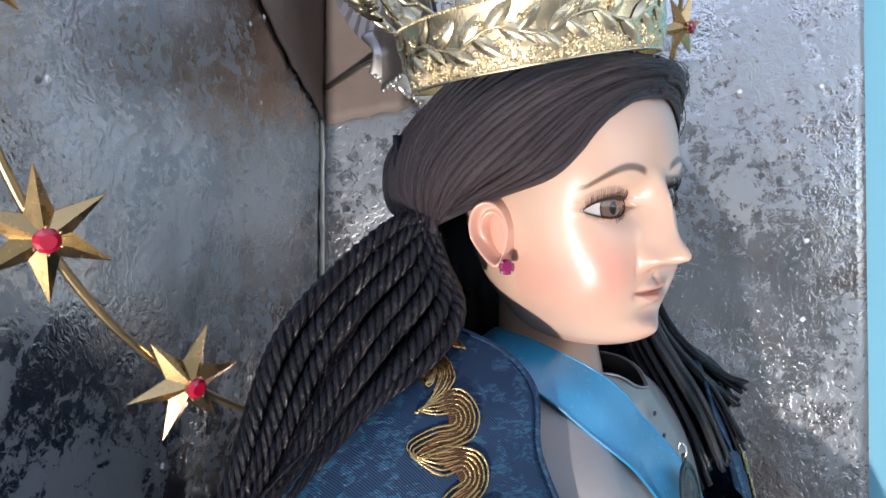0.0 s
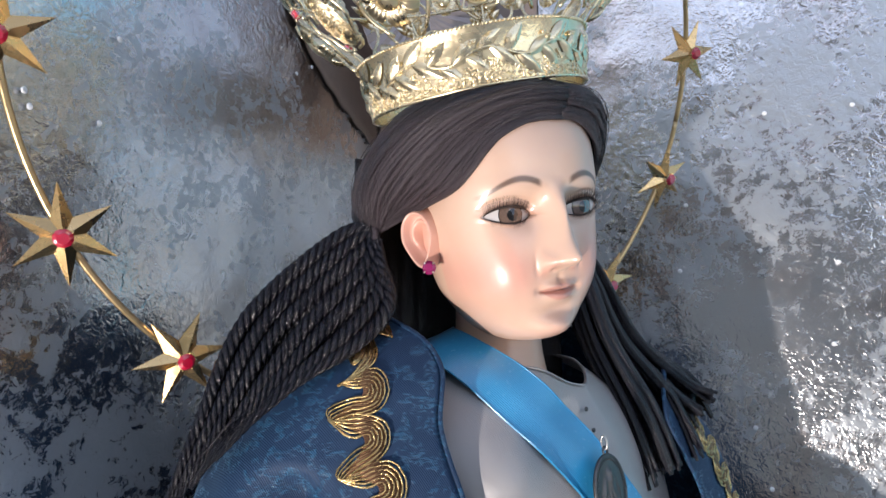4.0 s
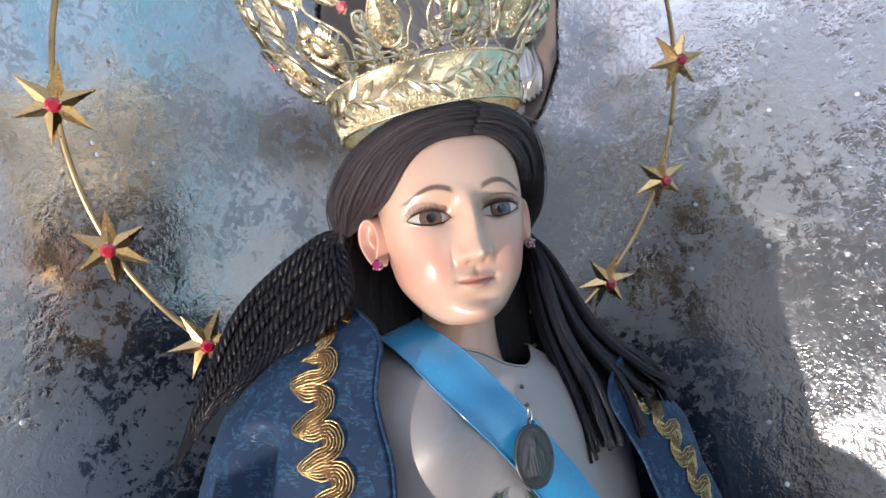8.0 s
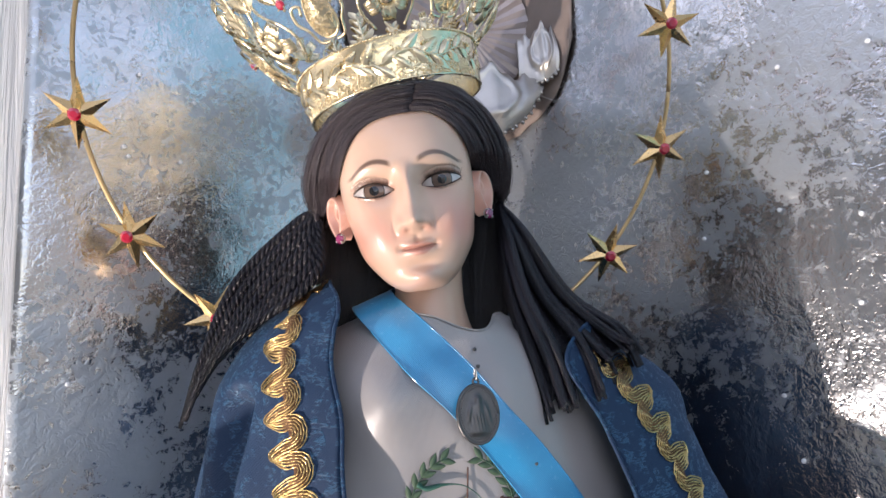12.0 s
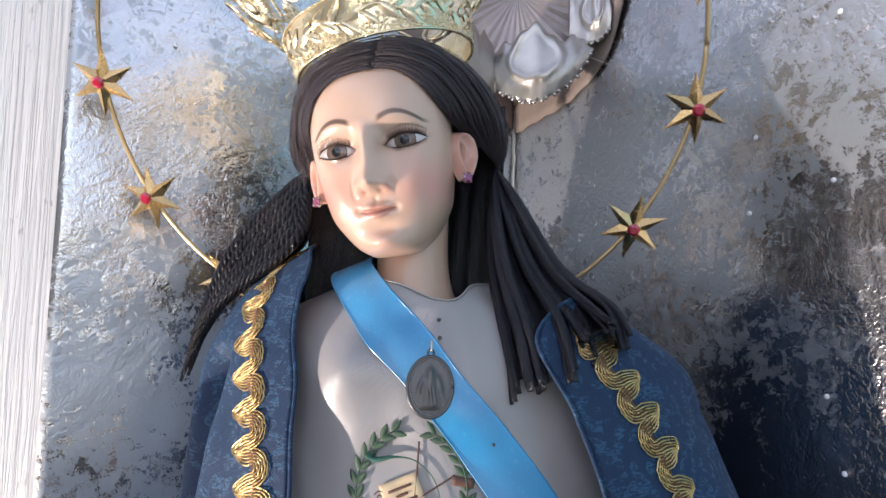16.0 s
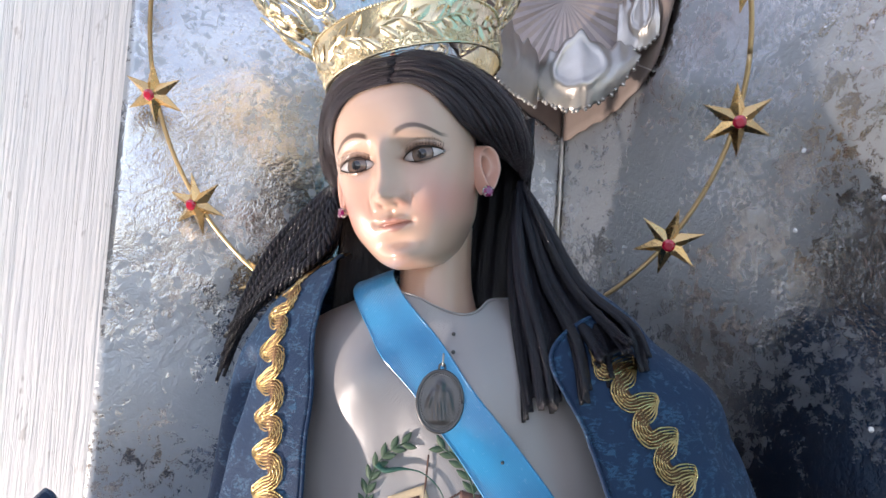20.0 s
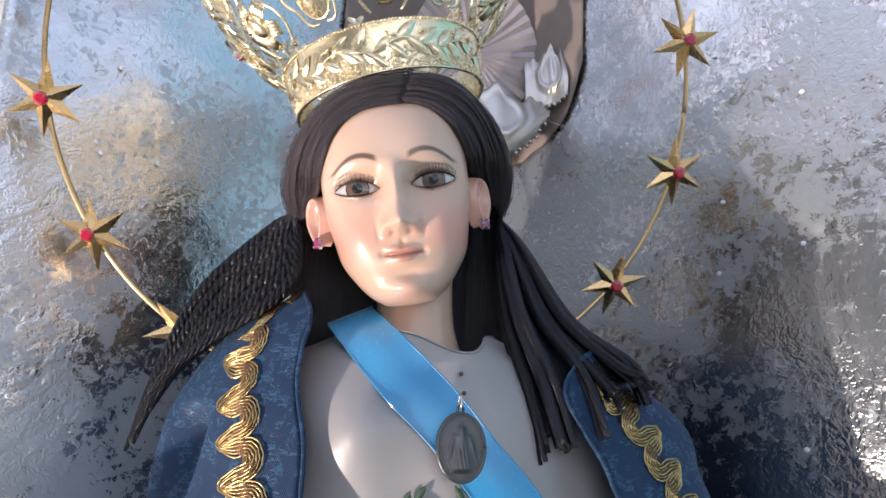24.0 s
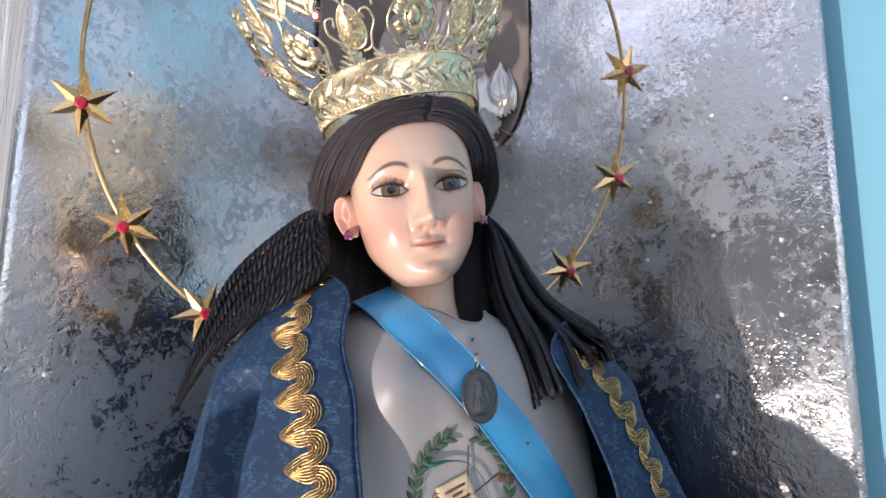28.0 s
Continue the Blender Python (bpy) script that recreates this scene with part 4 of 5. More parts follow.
    def under(u, v):
        q = 0.05 + 1.3 * u
        k = [tie, Vector((-0.104 + 0.018 * q, 0.066 - 0.024 * q, 1.512 - 0.030 * q)), Vector((-0.158 + 0.042 * q, 0.078 - 0.034 * q, 1.461 - 0.010 * q)), Vector((-0.186 + 0.036 * q, 0.072 - 0.028 * q, 1.398 + 0.020 * q)), Vector((-0.206 + 0.022 * q, 0.074 - 0.030 * q, 1.345 + 0.040 * q))]
        return spline(k, 25)[int(round(v * 24))]
    v, f, uv = slab(under, 24, 25, (0, 0.003, 0))
    part("under_hair", Shape().add(v, f, [(a * 3, b * 2) for a, b in uv]).mesh("under_hair", ROPE_HAIR), t)
    # the loose tail on her left side
    tie = Vector((0.080, 0.046, 1.535))
    for i in range(108):
        q = (i // 2) / 53
        clump = i // 2 // 6
        j = rnd.uniform(-0.004, 0.004) + (i % 2) * 0.008 + 0.007 * math.sin(clump * 2.3 + 1)
        q += 0.020 * math.sin(clump * 1.7) + 0.02 * math.cos((i // 2 % 6) * 0.6)
        a = Vector((0.078 + 0.022 * q, 0.030 - 0.006 * (1 - q) + j, 1.500 + 0.008 * q))
        b = Vector((0.080 + 0.058 * q, 0.004 + 0.016 * q + j, 1.450))
        c = Vector((0.092 + 0.086 * q, -0.022 + 0.030 * q + j - 0.005 * step(0.2, 0.6, q), 1.395 + 0.025 * q))
        d = Vector((0.102 + 0.088 * q, -0.036 + 0.036 * q + j - 0.011 * step(0.2, 0.55, q), 1.350 + 0.055 * q + 0.012 * math.sin(clump * 2.9) + rnd.uniform(-0.006, 0.006)))
        pts = spline([tie, a, b, c, d], 40)
        part("loose_lock", Shape().add(*tube(pts, lambda k, h=rnd.uniform(0.0026, 0.0046): h * (0.7 + 0.3 * math.sin(math.pi * k)) * (1 - 0.2 * k * k), 9, flat=0.7)).mesh("loose_lock", ROPE_HAIR), t)
    def under_loose(u, v):
        q = 0.04 + 0.92 * u
        k = [tie + Vector((0, 0.008, 0)), Vector((0.078 + 0.022 * q, 0.040 - 0.006 * (1 - q), 1.500 + 0.008 * q)), Vector((0.080 + 0.058 * q, 0.014 + 0.016 * q, 1.450)), Vector((0.092 + 0.086 * q, -0.012 + 0.030 * q - 0.005 * step(0.2, 0.6, q), 1.395 + 0.025 * q)), Vector((0.101 + 0.086 * q, -0.027 + 0.036 * q - 0.011 * step(0.2, 0.55, q), 1.358 + 0.055 * q))]
        return spline(k, 25)[int(round(v * 24))] + Vector((0, 0.0012 * math.sin(u * 60), 0))
    v, f, uv = slab(under_loose, 60, 25, (0, 0.004, 0))
    part("under_hair", Shape().add(v, f, [(a * 5, b * 2) for a, b in uv]).mesh("under_hair", ROPE_HAIR), t)
    for tie, r in ((Vector((-0.081, 0.036, 1.520)), 0.0075),):
        ring = [tie + Vector((0.004 * math.cos(a), 0.003 + r * math.cos(a), r * math.sin(a))) for a in [2 * math.pi * k / 24 for k in range(25)]]
        part("hair_tie", Shape().add(*tube(ring, 0.0022, 8, lobes=3, depth=0.2, twist=300)).mesh("hair_tie", HAIR), t)


wig()


# ---- crown ----
CROWN = Matrix.Translation((-0.013, 0.020, 1.616)) @ Matrix.Rotation(-radians(14.5), 4, "Y") @ Matrix.Rotation(radians(2), 4, "X")
FLARE = [(0, 0.0755), (0.018, 0.0775), (0.036, 0.0805), (0.050, 0.092), (0.070, 0.1085), (0.10, 0.122), (0.13, 0.131), (0.17, 0.140)]


def on_crown(w, h, out=0.0):
    """A place on the crown: turn from its front to her left, height up its axis."""
    r = hermite(h, FLARE, 1) + out
    return CROWN @ Vector((r * math.sin(w), -r * math.cos(w), h))


def crown():
    t = thing("crown", on_crown(0, 0), "openwork gilt metal crown with embossed leaves, flowers and red stones", "crown")
    rnd = random.Random(3)

    def band(u, v):
        return on_crown(2 * math.pi * u, 0.036 * v)
    def wall_in(u, v):
        p = CROWN.inverted() @ Vector(band(u, v))
        return -(CROWN.to_3x3() @ Vector((p.x, p.y, 0)).normalized()) * 0.0012
    s = Shape()
    v, f, uv = sheet(band, 160, 6, True)
    s.add(v, f)
    inner = [Vector(p) + wall_in(*q) for p, q in zip(v, uv)]
    s.add(inner, [tuple(reversed(q)) for q in f])
    body = part("band", s.mesh("band", GOLD), t, "embossed gilt band")
    # beaded upper edge and plain lower edge
    part("rim", Shape().add(*tube([on_crown(2 * math.pi * k / 140, 0.0005, 0.0006) for k in range(141)], 0.0011, 6)).mesh("rim", GOLD), body)
    s = Shape()
    for k in range(190):
        s.add(*ball(on_crown(2 * math.pi * k / 190, 0.0355, 0.0008), 0.00115, 4, 6))
    tagged(part("beading", s.mesh("beading", GOLD), body), kind="stuff")
    s = Shape()
    for k in range(3000):
        w, h = rnd.uniform(0, 2 * math.pi), rnd.uniform(0.0015, 0.0165)
        if h < 0.0085 + 0.008 * (0.5 + 0.5 * math.sin(w * 10)):
            s.add(*ball(on_crown(w, h, 0.0003), rnd.uniform(0.0008, 0.0012), 3, 5))
    tagged(part("granulation", s.mesh("granulation", GOLD), body), kind="stuff")

    def leaf(w, h, turn, size, lean=0.0, slim=0.32):
        """A pointed, ridged leaf lying on the crown."""
        def g(u, v):
            along = (u - 0.1) * size
            across = (v - 0.5) * size * slim * 2 * math.sin(math.pi * min(1, 0.04 + u * 0.96)) ** 0.8
            ca, sa = math.cos(turn), math.sin(turn)
            dx, dh = along * ca - across * sa, along * sa + across * ca
            ridge = 0.0024 * (1 - abs(2 * v - 1)) * math.sin(math.pi * min(1, u + 0.05)) + lean * u * u
            return on_crown(w + dx / 0.085, h + dh, 0.0008 + ridge)
        return sheet(g, 8, 5)

    # laurel branches round the band
    stem = [on_crown(2 * math.pi * k / 300, 0.0185 + 0.0035 * math.sin(10 * 2 * math.pi * k / 300), 0.0012) for k in range(301)]
    part("branch", Shape().add(*tube(stem, 0.0010, 6)).mesh("branch", GOLD), body)
    for k in range(60):
        w = 2 * math.pi * k / 60
        up = 1 if k % 2 else -1
        h = 0.0185 + 0.0035 * math.sin(10 * w)
        part("leaf", Shape().add(*leaf(w, h, up * rnd.uniform(0.45, 0.85), rnd.uniform(0.0190, 0.0250), 0.0, 0.19)).mesh("leaf", GOLD), body)
        if k % 3 == 0:
            for d in (-0.03, 0.0, 0.03):
                part("berry", mesh_of("berry", *ball(on_crown(w + 0.05 + d, h + 0.006 + rnd.uniform(-0.001, 0.0025), 0.0015), 0.0014, 5, 8), [GOLD]), body)

    def frame_at(w, h):
        """Pose on the crown with x along the band, y out, z up the wall."""
        p = on_crown(w, h)
        up = (on_crown(w, h + 0.004) - on_crown(w, h - 0.004)).normalized()
        side = (on_crown(w + 0.02, h) - on_crown(w - 0.02, h)).normalized()
        out = side.cross(up).normalized() * 1
        m = Matrix((side, out, up)).transposed().to_4x4()
        return Matrix.Translation(p) @ m

    def rosette(w, h, size):
        m = frame_at(w, h)
        flower = None
        for k in range(6):
            a = math.pi / 2 + 2 * math.pi * k / 6
            def g(u, v, a=a):
                r = (0.25 + 0.75 * u) * size
                d = (v - 0.5) * 1.02 * (0.55 + 0.45 * math.sin(math.pi * min(1, u + 0.1)))
                lift = 0.0035 * math.sin(math.pi * u) + 0.0008 * math.cos(v * 30)
                return m @ Vector((r * math.cos(a + d), lift + 0.002, r * math.sin(a + d) * 1.15))
            me = Shape().add(*slab(g, 8, 13, lambda u, v: m.to_3x3() @ Vector((0, -0.0008, 0)))).mesh("petal", GOLD)
            if flower is None:
                flower = part("flower", me, t)
            else:
                part("petal", me, flower)
        v, f = ball((0, 0, 0), 1, 10, 16)
        drop = [m @ Vector((p[0] * size * 0.36 * (1 - 0.25 * p[2]), 0.003 + p[1] * size * 0.28, p[2] * size * 0.52)) for p in v]
        part("boss", Shape().add(drop, f).mesh("boss", GOLD), flower)
        ring = [m @ Vector((size * 0.43 * math.cos(a), 0.0045, size * 0.6 * math.sin(a))) for a in [2 * math.pi * k / 28 for k in range(29)]]
        part("collar", Shape().add(*tube(ring, 0.0009, 6)).mesh("collar", GOLD), flower)

    def medallion(w, h, size):
        """An upright almond filled with grains, in a rim, held by two loops."""
        m = frame_at(w, h)
        def g(u, v):
            a = 2 * math.pi * u
            x = size * 0.55 * v * math.sin(a) * (1 - 0.18 * math.cos(a))
            z = size * v * math.cos(a)
            return m @ Vector((x, 0.0045 * (1 - v * v), z))
        plate = part("medallion", Shape().add(*sheet(g, 30, 6, True)).mesh("medallion", GOLD), t)
        rim = [Vector(g(k / 30, 1.0)) for k in range(31)]
        part("rim", Shape().add(*tube(rim, 0.0011, 6)).mesh("rim", GOLD), plate)
        s = Shape()
        for k in range(150):
            a, v = rnd.random(), math.sqrt(rnd.random()) * 0.9
            s.add(*ball(Vector(g(a, v)) + m.to_3x3() @ Vector((0, 0.0004, 0)), 0.0008, 3, 5))
        tagged(part("graining", s.mesh("graining", GOLD), plate), kind="stuff")
        for side in (-1, 1):
            pts = [(0.15, -1.15), (0.55, -1.05), (0.75, -0.5), (1.05, 0.0), (0.95, 0.55), (0.62, 0.55), (0.70, 0.2)]
            part("scroll", Shape().add(*tube(spline([m @ Vector((side * a * size, 0.001, b * size)) for a, b in pts], 40), 0.0012, 6)).mesh("scroll", GOLD), plate)
            pts = [(0.06, 1.0), (0.35, 1.45), (0.9, 1.6), (1.25, 1.2), (1.2, 0.6)]
            part("scroll", Shape().add(*tube(spline([m @ Vector((side * a * size, 0.0, b * size)) for a, b in pts], 40), 0.0012, 6)).mesh("scroll", GOLD), plate)

    def plume(w, h, size):
        """A leafy spray over the band."""
        first = None
        stem = [on_crown(w, h + size * k / 10, 0.001) for k in range(11)]
        first = part("spray", Shape().add(*tube(stem, 0.0013, 6)).mesh("spray", GOLD), t)
        for k in range(7):
            q = k / 6
            for side in (-1, 1):
                turn = math.pi / 2 - side * (0.62 - 0.35 * q)
                part("leaf", Shape().add(*leaf(w + side * 0.012, h + size * 0.92 * q, turn, size * rnd.uniform(0.85, 1.15) * (0.34 - 0.12 * q), 0.004, 0.19)).mesh("leaf", GOLD), first)
        s = Shape()
        for k in range(60):
            q = rnd.random()
            s.add(*ball(on_crown(w + rnd.uniform(-0.09, 0.09) * (1 - q * 0.6), h + size * q * 0.7, 0.001), 0.0011, 3, 5))
        tagged(part("graining", s.mesh("graining", GOLD), first), kind="stuff")

    def stone(w, h):
        m = frame_at(w, h)
        me = Shape().add(*moved(gem_cut(0.0042), m @ Matrix.Translation((0, 0.006, 0)) @ Matrix.Rotation(radians(-90), 4, "X"))).mesh("stone", RED_GEM, False)
        g = part("stone", me, t, "round red stone")
        s = Shape()
        for k in range(4):
            a = math.pi / 4 + math.pi / 2 * k
            s.add(*tube([m @ Vector((0.002 * math.cos(a), 0.001, 0.002 * math.sin(a))), m @ Vector((0.0043 * math.cos(a), 0.008, 0.0043 * math.sin(a)))], 0.0006, 5)[:2])
        part("claw_setting", s.mesh("claw_setting", GOLD), g)

    count = 6
    for k in range(count):
        w = 2 * math.pi * k / count + 0.05
        rosette(w, 0.060, 0.0185)
        medallion(w + math.pi / count, 0.060, 0.0195)
        stone(w + math.pi / count - 0.20, 0.075)
        rosette(w + math.pi / count, 0.112, 0.0150)
        plume(w, 0.086, 0.062)
        for d in (-0.26, 0.26):
            plume(w + d, 0.078, 0.048)
        # scrolls that tie the motifs together
        for d, h0, h1 in ((0.13, 0.040, 0.088), (-0.13, 0.040, 0.088), (0.30, 0.085, 0.135), (-0.30, 0.085, 0.135)):
            a = [on_crown(w + d + 0.09 * math.copysign(1, d) * math.sin(q * 5), h0 + (h1 - h0) * q, 0.0005) for q in [i / 20 for i in range(21)]]
            part("scroll", Shape().add(*tube(a, 0.0013, 6)).mesh("scroll", GOLD), t)
    part("hoop", Shape().add(*tube([on_crown(2 * math.pi * k / 120, 0.098, 0.0) for k in range(121)], 0.0012, 6)).mesh("hoop", GOLD), t)
    return t


def gem_cut(r, sides=8):
    """A faceted round stone, its table up."""
    rings = [(0.0, -0.75), (1.0, 0.0), (0.92, 0.16), (0.58, 0.42)]
    verts, faces = [(0, 0, -0.75 * r)], []
    for j, (a, z) in enumerate(rings[1:]):
        for k in range(sides):
            w = 2 * math.pi * (k + 0.5 * (j % 2)) / sides
            verts.append((a * r * math.cos(w), a * r * math.sin(w), z * r))
    for k in range(sides):
        m = (k + 1) % sides
        faces.append((0, 1 + m, 1 + k))
        for j in range(2):
            faces.append((1 + j * sides + k, 1 + j * sides + m, 1 + (j + 1) * sides + m, 1 + (j + 1) * sides + k))
    faces.append(tuple(1 + 2 * sides + k for k in range(sides)))
    return verts, faces


crown()


# ---- halo of stars ----
def halo():
    centre, radius = Vector((-0.0205, 0.0722, 1.660)), 0.2877
    normal = Vector((0.080, -0.961, -0.265)).normalized()
    side = Vector((0, 0, 1)).cross(normal).normalized() * 1
    if side.x < 0:
        side = -side
    up = normal.cross(side)
    if up.z < 0:
        up = -up

    def at(a, out=0.0, r=radius):
        return centre + side * (r * math.cos(a)) + up * (r * math.sin(a)) + normal * out
    t = thing("star_halo", at(-math.pi / 2), "brass wire halo set with gilt stars and red stones", "halo")
    ring = [at(2 * math.pi * k / 240) for k in range(241)]
    part("hoop", Shape().add(*tube(ring, 0.0023, 8)).mesh("hoop", WIRE), t, "bent brass wire hoop")
    # one star: six folded points
    verts, faces = [(0, 0, 0.0085)], []
    for k in range(6):
        a = 2 * math.pi * k / 6
        verts += [(0.0330 * math.cos(a), 0.0330 * math.sin(a), 0.0), (0.0124 * math.cos(a + math.pi / 6), 0.0124 * math.sin(a + math.pi / 6), 0.0005)]
    for k in range(6):
        tip, dip, back = 1 + 2 * k, 2 + 2 * k, 2 + 2 * ((k - 1) % 6)
        faces += [(0, tip, dip), (0, back, tip)]
    n = len(verts)
    verts += [(x, y, z - 0.0012) for x, y, z in verts]
    faces += [tuple(i + n for i in reversed(f)) for f in faces]
    for k in range(12):
        a, b = 1 + k, 1 + (k + 1) % 12
        faces.append((a, a + n, b + n, b))
    star_mesh = mesh_of("star", verts, faces, [STAR_GOLD], False)
    gem_mesh = mesh_of("stone", *gem_cut(0.0060, 10), [RED_GEM], False)
    claws = Shape()
    for k in range(6):
        a = 2 * math.pi * k / 6
        claws.add(*tube([(0.004 * math.cos(a), 0.004 * math.sin(a), 0.006), (0.0066 * math.cos(a), 0.0066 * math.sin(a), 0.0125)], 0.0007, 5)[:2])
    claw_mesh = claws.mesh("claw_setting", STAR_GOLD)
    rnd = random.Random(4)
    turns = (78, 96, 82, 90, 75, 100, 88, 93, 80, 86, 100, 72)
    for k in range(12):
        a = radians(-36 + 24.6 * k + {9: 2.8, 10: 2.2}.get(k, 0.0))
        p = at(a, 0.003)
        tilt = Euler((radians(rnd.uniform(-9, 9)), radians(rnd.uniform(-9, 9)), radians(turns[k])))
        basis = Matrix((side, up, normal)).transposed().to_4x4()
        m = Matrix.Translation(p) @ basis @ tilt.to_matrix().to_4x4()
        star = part("star", star_mesh, t, "six-pointed folded gilt star", at=Matrix.Translation(-t.location) @ m)
        part("stone", gem_mesh, star, "round red stone", at=Matrix.Translation((0, 0, 0.0115)))
        part("claw_setting", claw_mesh, star, at=Matrix.Identity(4))
    # stay that holds the hoop to the statue's back
    part("stay", Shape().add(*tube([at(-math.pi / 2), at(-math.pi / 2) + Vector((0.01, 0.01, -0.25)), Vector((0.0, 0.10, PLINTH_Z + 0.01))], 0.003, 8)).mesh("stay", WIRE), t)


halo()


# ---- jewellery ----
def earrings():
    for side, size in ((-1, 0.0045), (1, 0.0045)):
        p = HEAD @ Vector((side * 0.0600, -0.0040, -0.0228))
        out = Vector((side * 0.62, -0.78, -0.02)).normalized()
        m = Matrix.Translation(Vector(p) + out * 0.002) @ out.to_track_quat("Z", "Y").to_matrix().to_4x4()
        t = thing("earring", tuple(p), "magenta stone stud earring in a claw setting", "earring", "pair of earrings")
        part("stone", Shape().add(*moved(gem_cut(size, 10), m @ Matrix.Translation((0, 0, 0.0035)))).mesh("stone", PINK_GEM, False), t, "faceted magenta stone")
        s = Shape()
        for k in range(4):
            a = math.pi / 4 + k * math.pi / 2
            s.add(*tube([m @ Vector((size * 0.5 * math.cos(a), size * 0.5 * math.sin(a), -0.001)), m @ Vector((size * math.cos(a), size * math.sin(a), 0.0035)), m @ Vector((size * 0.8 * math.cos(a), size * 0.8 * math.sin(a), 0.0052))], 0.00065, 5)[:2])
        ringpts = [m @ Vector((size * 0.8 * math.cos(a), size * 0.8 * math.sin(a), 0.001)) for a in [2 * math.pi * k / 20 for k in range(21)]]
        s.add(*tube(ringpts, 0.0006, 5)[:2])
        part("setting", s.mesh("setting", SILVER), t, "silver claw setting")


def medal():
    c = chest(0.046, 1.358, 0.0125)
    m = Matrix.Translation(c) @ Matrix.Rotation(radians(14), 4, "Z") @ Matrix.Rotation(radians(-10), 4, "X")
    t = thing("medal", c, "oval oxidised silver medal with worn relief pinned to the sash", "medal")

    def face(u, v):
        a = 2 * math.pi * u
        x, z = 0.0160 * v * math.cos(a), 0.0212 * v * math.sin(a)
        # worn relief: a draped upright form, plain
        d = 0.0021 * bell(x, 0, 0.0048 + 0.0018 * step(0.006, -0.012, z)) * step(-0.017, -0.013, z) * step(0.010, 0.006, z)
        d += 0.0024 * bell(x, 0, 0.0026) * bell(z, 0.0105, 0.0030)
        d += 0.0004 * math.cos(x * 2400 + z * 300) * bell(x, 0, 0.006) * step(0.002, -0.004, z) * step(-0.017, -0.013, z)
        d += 0.0013 * bell(abs(x), 0.0074 - 0.25 * z, 0.0015) * bell(z, 0.000, 0.006)
        return m @ Vector((x, -0.0012 - d, z))
    s = Shape().add(*sheet(face, 64, 30, True))
    back = [m @ Vector((0.0160 * math.cos(a), 0.0008, 0.0212 * math.sin(a))) for a in [2 * math.pi * k / 64 for k in range(64)]]
    s.add(back, [tuple(reversed(range(64)))])
    part("disc", s.mesh("disc", PEWTER), t)
    rim = [m @ Vector((0.0162 * math.cos(a), -0.0006, 0.0214 * math.sin(a))) for a in [2 * math.pi * k / 64 for k in range(65)]]
    part("rim", Shape().add(*tube(rim, 0.0013, 8)).mesh("rim", PEWTER), t)
    s = Shape()
    for k in range(54):
        a = 2 * math.pi * k / 54
        s.add(*ball(m @ Vector((0.0140 * math.cos(a), -0.0014, 0.0190 * math.sin(a))), 0.0006, 3, 5))
    tagged(part("beading", s.mesh("beading", PEWTER), t), kind="stuff")
    loop = [m @ Vector((0.0022 * math.cos(a), -0.0005, 0.0240 + 0.0026 * math.sin(a))) for a in [2 * math.pi * k / 20 for k in range(21)]]
    part("loop", Shape().add(*tube(loop, 0.0009, 6)).mesh("loop", PEWTER), t)
    ring = [m @ Vector((0.0004, -0.0005 + 0.0022 * math.cos(a), 0.0292 + 0.0042 * math.sin(a))) for a in [2 * math.pi * k / 20 for k in range(21)]]
    part("ring", Shape().add(*tube(ring, 0.0008, 6)).mesh("ring", SILVER), t, "bright jump ring")


earrings()
medal()


